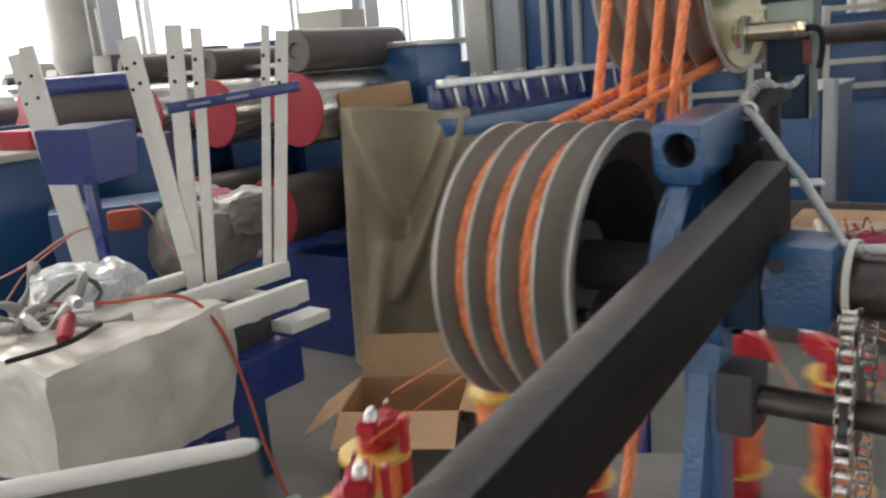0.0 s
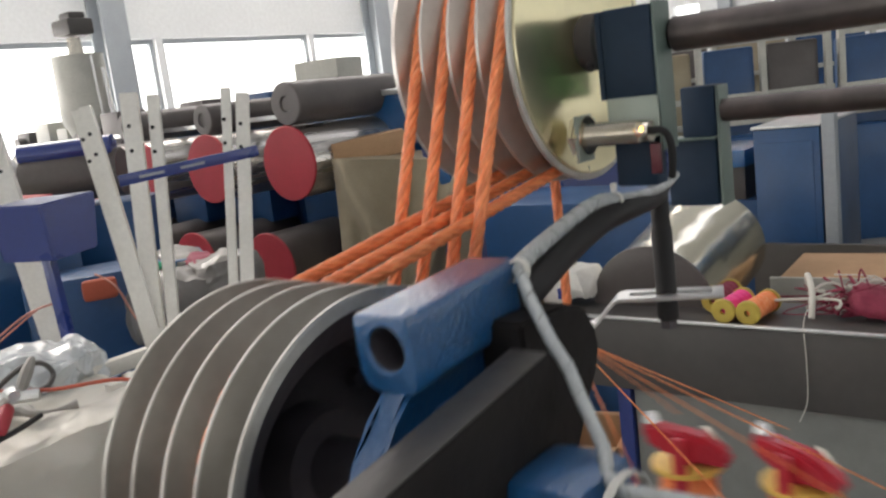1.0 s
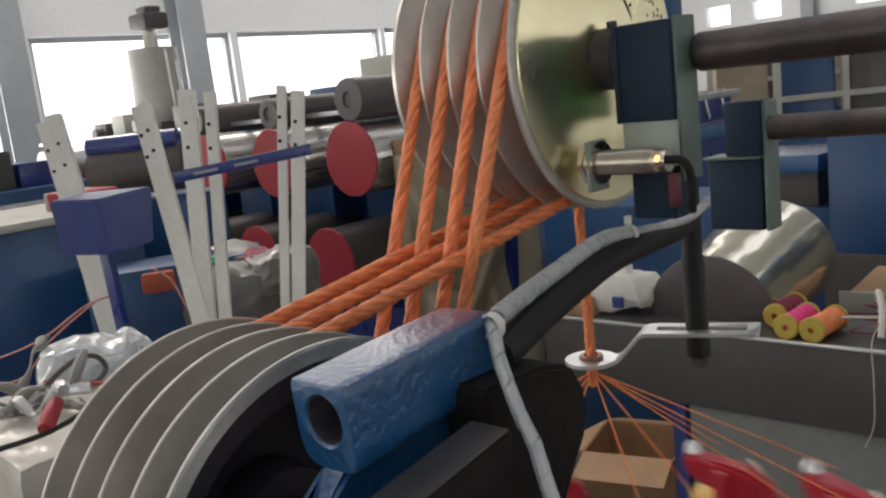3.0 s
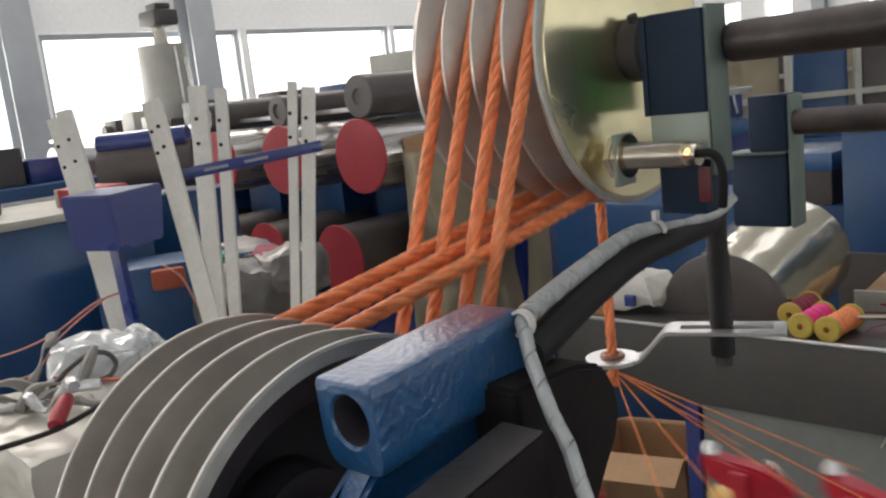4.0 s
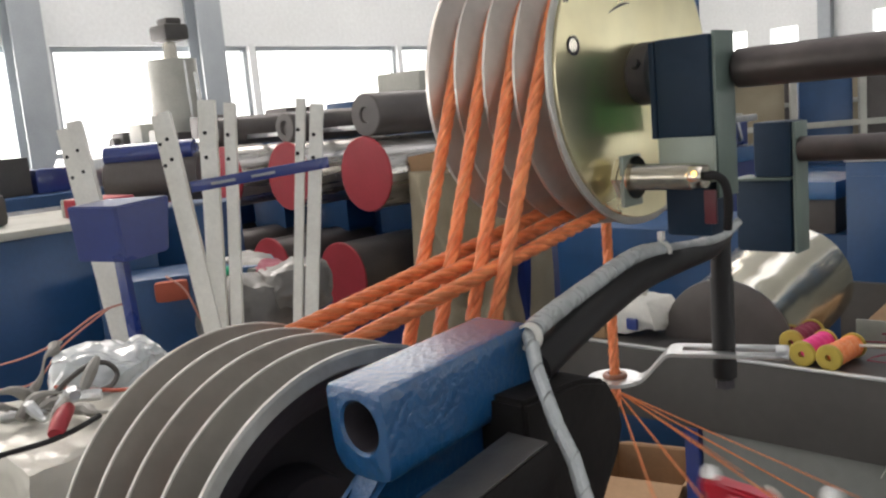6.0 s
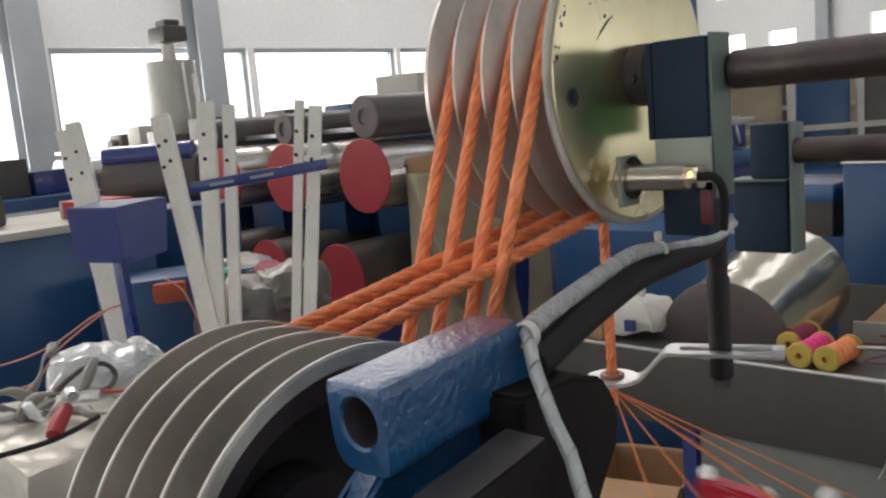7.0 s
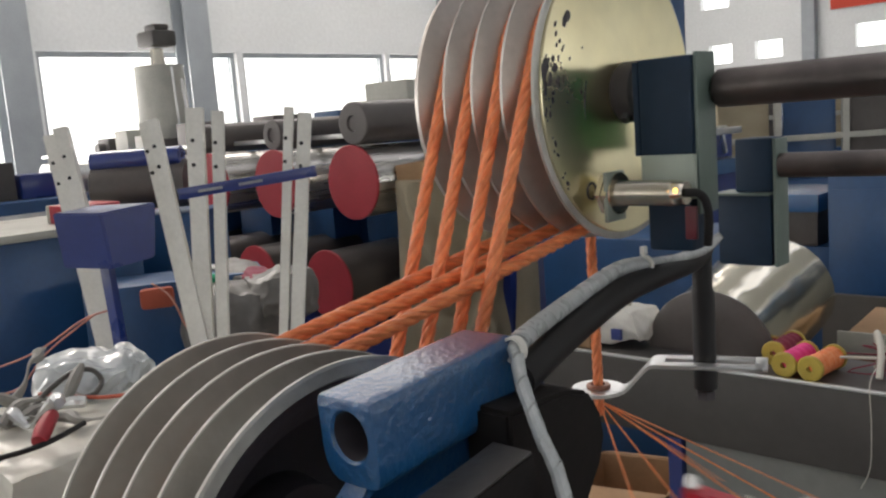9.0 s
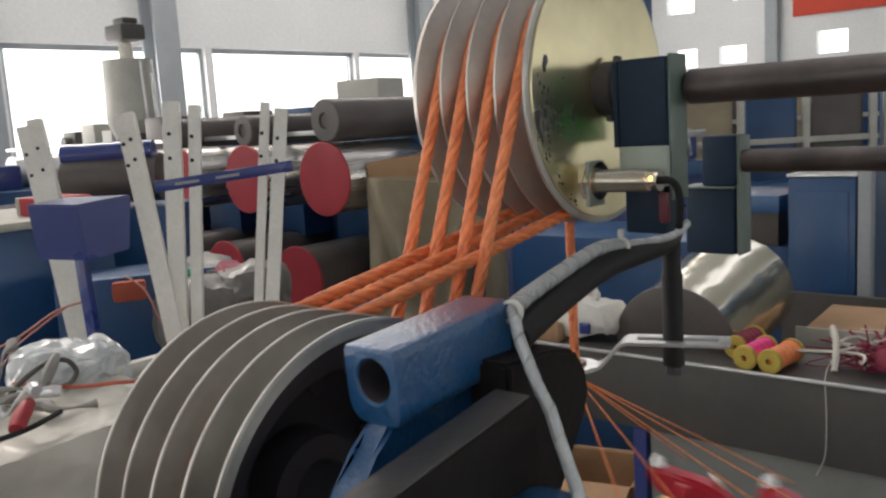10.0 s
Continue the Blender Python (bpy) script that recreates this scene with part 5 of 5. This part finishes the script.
part("lip", bm, M_WHITE, sheet)
bm = nb()
box(bm, 0.002, 0.2, -0.004, 0.0, -0.12, -0.002, 0.001)
part("wall", bm, M_GREY, sheet)
bm = nb()
box(bm, 0.002, 0.2, -0.16, -0.004, -0.12, -0.115)
part("bottom", bm, M_PALE, sheet)
bm = nb()
box(bm, 0.02, 0.05, -0.1, -0.07, -1.335, -0.12)
part("leg", bm, M_GREY, sheet)

# ---- bench behind the braider, with its clutter ----
bench = thing("steel_bench", P(0, 1.54, 0), "long grey steel bench with a pale lower panel", "bench")
bm = nb()
box(bm, -1.06, 1.3, 0.0, 0.02, 0.808, 0.985, 0.003)
part("apron", bm, M_GREY, bench)
bm = nb()
box(bm, -1.06, 1.3, 0.021, 0.225, 0.965, 0.985, 0.003)
part("top", bm, M_GREY, bench)
bm = nb()
box(bm, -1.06, 1.3, -0.006, 0.004, 0.9855, 0.993, 0.002)
part("edge_strip", bm, M_STEEL, bench, "bright worn edge strip")
bm = nb()
box(bm, -0.665, 1.28, 0.012, 0.03, 0.0, 0.806, 0.003)
part("front_panel", bm, M_PANEL, bench)
bm = nb()
box(bm, -0.705, -0.67, 0.0, 0.03, 0.0, 0.806, 0.003)
part("leg", bm, M_NAVY, bench, "navy corner leg")
bm = nb()
box(bm, -0.66, 1.3, 0.9, 0.92, 0.0, 0.98, 0.003)
part("back_panel", bm, M_GREY, bench)


def bobbin(m, yarn, label):
    c = thing("bobbin", m, label, "bobbin", "loose bobbins")
    bm = nb()
    lathe(bm, [(-0.001, 0.008), (-0.001, 0.03), (0.002, 0.033), (0.01, 0.033), (0.012, 0.028), (0.012, 0.008)], 28, "y", closed=True)
    fl_bm, bore_bm, bm = bm, nb(), nb()
    lathe(bore_bm, [(0.018, 0.0), (0.018, 0.0075)], 12, "y")
    pr = [(0.012, 0.0)] + [(0.012 + 0.118 * k / 20, 0.0285 + 0.0012 * math.sin(k * 1.3)) for k in range(21)] + [(0.13, 0.0)]
    lathe(bm, pr, 28, "y")
    body = part("wound_yarn", bm, yarn, c)
    flange = part("flange", fl_bm, M_OLIVE, c, "olive yellow flange")
    part("bore", bore_bm, M_BLACK, flange)
    bm = nb()
    lathe(bm, [(0.13, 0.0), (0.13, 0.033), (0.14, 0.033), (0.14, 0.0)], 28, "y")
    part("far_flange", bm, M_OLIVE, c)
    return c


for a_, b_, rz, yarn, label in ((-0.434, 1.56, -4, M_PINK, "bobbin of hot pink yarn lying on the bench"), (-0.378, 1.556, -6, M_YARN, "bobbin of orange yarn lying on the bench"),
                                (-0.486, 1.635, -2, M_MAROON, "bobbin of maroon yarn lying on the bench")):
    bobbin(P(a_, b_, 1.0135, rz=rz) @ Matrix.Scale(0.84, 4), yarn, label)
yp = thing("yarn_waste", P(-0.2, 1.63, 0.987), "tangle of pale and maroon waste yarn", "yarn")
yr = random.Random(3)
for k in range(22):
    pts = [(yr.gauss(0, 0.06), yr.gauss(0.05, 0.03), abs(yr.gauss(0.03, 0.03)) + 0.004) for _ in range(5)]
    bm = nb()
    tube(bm, smooth_path(pts, 5), yr.choice((0.0015, 0.002, 0.0035)), 6)
    part("strand", bm, M_SACK if k % 3 == 0 else M_MAROON, yp)
bm = nb()
tube(bm, smooth_path([(-0.05, -0.04, 0.05), (-0.055, -0.09, 0.02), (-0.05, -0.1, -0.06), (-0.052, -0.1, -0.15), (-0.07, -0.1, -0.2)], 6), 0.0011, 6)
part("hanging_thread", bm, M_SACK, yp, "thread hanging over the edge")
bm = nb()
tube(bm, smooth_path([(-0.09, 0.1, 0.02), (-0.085, 0.06, 0.075), (-0.075, 0.03, 0.09), (-0.06, 0.0, 0.06), (-0.055, -0.03, 0.012)], 8), 0.007, 10)
part("pale_cord", bm, M_SACK, yp, "thick pale cord end")
bm = nb()
soft_box(bm, 0.16, 0.11, 0.05, 0.03, 27.0, 14, 0.5)
part("wad", bm, M_MAROON, yp, "flattened wad of maroon yarn", smooth=60, m=pose(0.09, 0.04, 0.03))

sr = thing("film_roll", P(-0.655, 1.67, 0.985, rz=94.0) @ pose(0, 0, 0, 0, -6.5, 0), "large roll of crinkled silver film with a dark end", "roll")
bm = nb()
pr = [(0.012, 0.147)] + [(0.012 + 0.47 * k / 40, 0.149 + 0.012 * k / 40) for k in range(41)] + [(0.498, 0.148), (0.502, 0.05), (0.502, 0.0)]
lathe(bm, pr, 72, "x")
for v in bm.verts:
    if 0.01 < v.co.x < 0.49:
        q = noise.noise(Vector((v.co.x * 3, v.co.y * 11, v.co.z * 11))) * 0.0045 + noise.noise(Vector((v.co.x * 16, v.co.y * 30, v.co.z * 30))) * 0.0014
        rr = math.hypot(v.co.y, v.co.z)
        if rr > 0.05:
            v.co.y *= 1 + q / rr
            v.co.z *= 1 + q / rr
part("film", bm, M_FILM, sr, smooth=40)
bm = nb()
lathe(bm, [(-0.004, 0.0), (-0.003, 0.1), (0.0, 0.15), (0.003, 0.155), (0.0105, 0.155), (0.0115, 0.15), (0.0115, 0.0)], 72, "x")
part("end_disc", bm, M_RUBBER, sr, "dark grey end disc")
bm = nb()
box(bm, 0.05, 0.38, -0.09, 0.09, -0.985, -0.15, 0.004)
part("cradle", bm, M_GREY, sr)
wb = thing("shopping_bag", P(-0.9, 1.66, 1.045), "knotted white plastic carrier bag with a blue mark", "bag")
bm = nb()
soft_box(bm, 0.21, 0.13, 0.1, 0.03, 21.0, 18, 0.55)
part("film", bm, M_WHITE, wb, smooth=50)
for dx, rz, tall in ((-0.005, 25, 1.15), (0.03, -40, 0.85)):
    bm = nb()
    lathe(bm, [(-0.006, 0.021), (-0.01, 0.028), (-0.004, 0.037), (0.007, 0.036), (0.01, 0.027), (0.005, 0.02)], 28, "y", closed=True, m=pose(dx, -0.01, 0.07, 8, 15, rz) @ Matrix.Diagonal((1, 1, tall, 1)))
    for v in bm.verts:
        v.co += noise.noise_vector(v.co * 40) * 0.006
    part("handle", bm, M_WHITE, wb, "knotted white handle loop", smooth=50)
bm = nb()
box(bm, 0.03, 0.058, -0.083, -0.072, -0.03, -0.002, 0.002)
part("printed_mark", bm, M_NAVY, wb, "blue printed mark")
simple("cardboard_strip", P(-0.42, 1.95, 0.935, rz=4), "tall brown carton standing behind the bench", "cardboard",
       [("sheet", bx(-0.02, 0.9, 0.0, 0.35, -0.935, 0.05, bev=0.004), M_BROWNCARD, ""), ("edge", bx(-0.03, 0.92, -0.01, 0.0, 0.0, 0.065, bev=0.002), M_CREAM, "pale raised edge")])
simple("brown_block", P(-0.99, 1.6, 0.985), "small brown wooden block on the bench", "block", [("body", bx(-0.05, 0.06, -0.03, 0.04, 0.0, 0.05, bev=0.004), M_WOOD, "")])

# ---- right: blue cabinets and far frames ----
rc = thing("blue_cabinet", P(-0.7, 2.62, 0), "tall blue steel cabinet with a pale side post", "cabinet")
bm = nb()
box(bm, 0.0, 0.21, 0.0, 0.5, 0.0, 1.325, 0.006)
part("body", bm, M_MBLUE, rc)
bm = nb()
box(bm, -0.005, 0.215, -0.005, 0.505, 1.325, 1.335, 0.003)
part("top", bm, M_STEEL, rc)
bm = nb()
box(bm, 0.215, 0.255, 0.0, 0.05, 0.0, 1.36, 0.004)
part("post", bm, M_FRAME, rc)
bm = nb()
box(bm, 0.02, 0.19, -0.004, 0.0, 0.1, 1.28, 0.002)
part("door", bm, M_MBLUE, rc)
lc = thing("blue_machine", P(-1.0, 2.7, 0), "dark blue machine base with a lit top ledge", "machine")
bm = nb()
box(bm, -0.9, 0.28, 0.0, 0.5, 0.0, 1.08, 0.01)
part("body", bm, M_MBLUE, lc)
bm = nb()
box(bm, 0.0, 0.26, -0.05, 0.3, 1.2, 1.26, 0.006)
part("ledge", bm, M_BLUE, lc)
bm = nb()
box(bm, 0.02, 0.24, 0.0, 0.3, 1.08, 1.2, 0.006)
part("neck", bm, M_RUBBER, lc)
gp = thing("grey_panel_machine", P(-0.3, 2.9, 0), "pale grey panelled machine with blue boxes", "machine")
for k in range(3):
    bm = nb()
    box(bm, 0.0, 0.8, 0.0, 0.4, 0.42 * k, 0.42 * k + 0.41, 0.006)
    part("panel", bm, M_PANEL, gp)
bm = nb()
box(bm, 0.08, 0.6, -0.1, 0.3, 1.27, 1.42, 0.02)
part("hood", bm, M_TEAL, gp)
bm = nb()
box(bm, 0.15, 0.45, -0.05, 0.3, 1.42, 1.62, 0.03)
part("motor", bm, M_BLUE, gp)
for k, z in enumerate((1.64, 1.66)):
    bm = nb()
    lathe(bm, [(0.0, 0.0), (0.0, 0.03), (0.05, 0.03), (0.05, 0.0)], 16, "z", m=Matrix.Translation((0.2 + 0.12 * k, 0, 1.62)))
    part("knob", bm, M_WHITE, gp)

# loom frames in the distance on the right
for k, (x, y, w, h) in enumerate(((2.0, 7.2, 1.5, 1.72), (3.6, 7.0, 1.7, 1.7), (2.6, 9.4, 2.4, 1.9), (5.2, 9.0, 2.4, 1.95), (0.9, 8.2, 0.8, 1.75))):
    t = thing("loom_frame", PW(x, y, 0, -8), "pale steel loom frame with dark cloth rolls", "machine", "far looms")
    for i in range(4):
        bm = nb()
        box(bm, w * i / 3 - 0.025, w * i / 3 + 0.025, -0.03, 0.03, 0, h, 0.003)
        part("upright", bm, M_CREAM, t)
    for z in (h - 0.05, h * 0.72, h * 0.6):
        bm = nb()
        box(bm, 0.026, w - 0.026, -0.025, 0.025, z, z + 0.045, 0.003)
        part("cross_rail", bm, M_CREAM, t)
    for i in range(3):
        bm = nb()
        box(bm, w * i / 3 + 0.05, w * (i + 1) / 3 - 0.05, 0.05, 0.35, 0.5, h * 0.96, 0.03)
        part("cloth_roll", bm, (M_CLOTH, M_MBLUE, M_RUBBER)[(i + k) % 3], t)
    bm = nb()
    box(bm, -0.05, w + 0.05, -0.1, 0.5, 0, h * 0.55, 0.02)
    part("base", bm, M_MBLUE, t)
# red banner on the far wall
simple("red_banner", P(-5.2, B1 - 0.03, 3.15), "long red cloth banner hung on the wall", "banner", [("cloth", bx(-0.3, 5.2, -0.02, 0.0, 0.0, 0.75, bev=0.004), M_BANNER, "")])
for k in range(5):
    bm = nb()
    box(bm, -0.12, 0.12, -0.18, 0.0, 0, TOP - 0.01, 0.01)
    tagged(link("column", bm, M_FRAME, m=P(-9.0 + 3.13 * k, B1 - 0.005, 0)), "grey painted steel hall column", "column", "hall columns", "structure")


# ---- what moves ----
def motions():
    rate = 22.5
    for ob, home, sgn, ph in ((up_drum, P(*UP), 1, 0.0), (low_drum, P(*LOW), -1, 0.0)):
        rows = []
        for i in range(21):
            t = i * 0.5
            rows.append((t, home @ pose(0, 0, 0, sgn * (rate * t + ph), 0, 0)))
        walk(ob, rows)
    spin = math.degrees(radians(rate) * R_RUN / 0.034 * 2 * math.pi)
    for ob, home in runs:
        rows = [(i * 0.2, home @ pose(0, 0, 0, 0, 0, -spin * i * 0.2)) for i in range(51)]
        walk(ob, rows)
    for k in range(NC):
        rows, yrows = [], []
        for i in range(51):
            t = i * 0.2
            th, r = carrier_at(k, t)
            rows.append((t, P(CX + r * math.cos(th), CY + r * math.sin(th), DECK) @ pose(0, 0, 0, 0, 0, math.degrees(th) + 90)))
            re = r - 0.02
            foot = W(CX + re * math.cos(th), CY + re * math.sin(th), EYE_Z)
            tip = W(CX + 0.006 * math.cos(th), CY + 0.006 * math.sin(th), TIP_Z)
            yrows.append((t, Matrix.Translation(tip) @ (foot - tip).to_track_quat("Z", "Y").to_matrix().to_4x4()))
        walk(carriers[k], rows)
        walk(yarns[k], yrows)


motions()
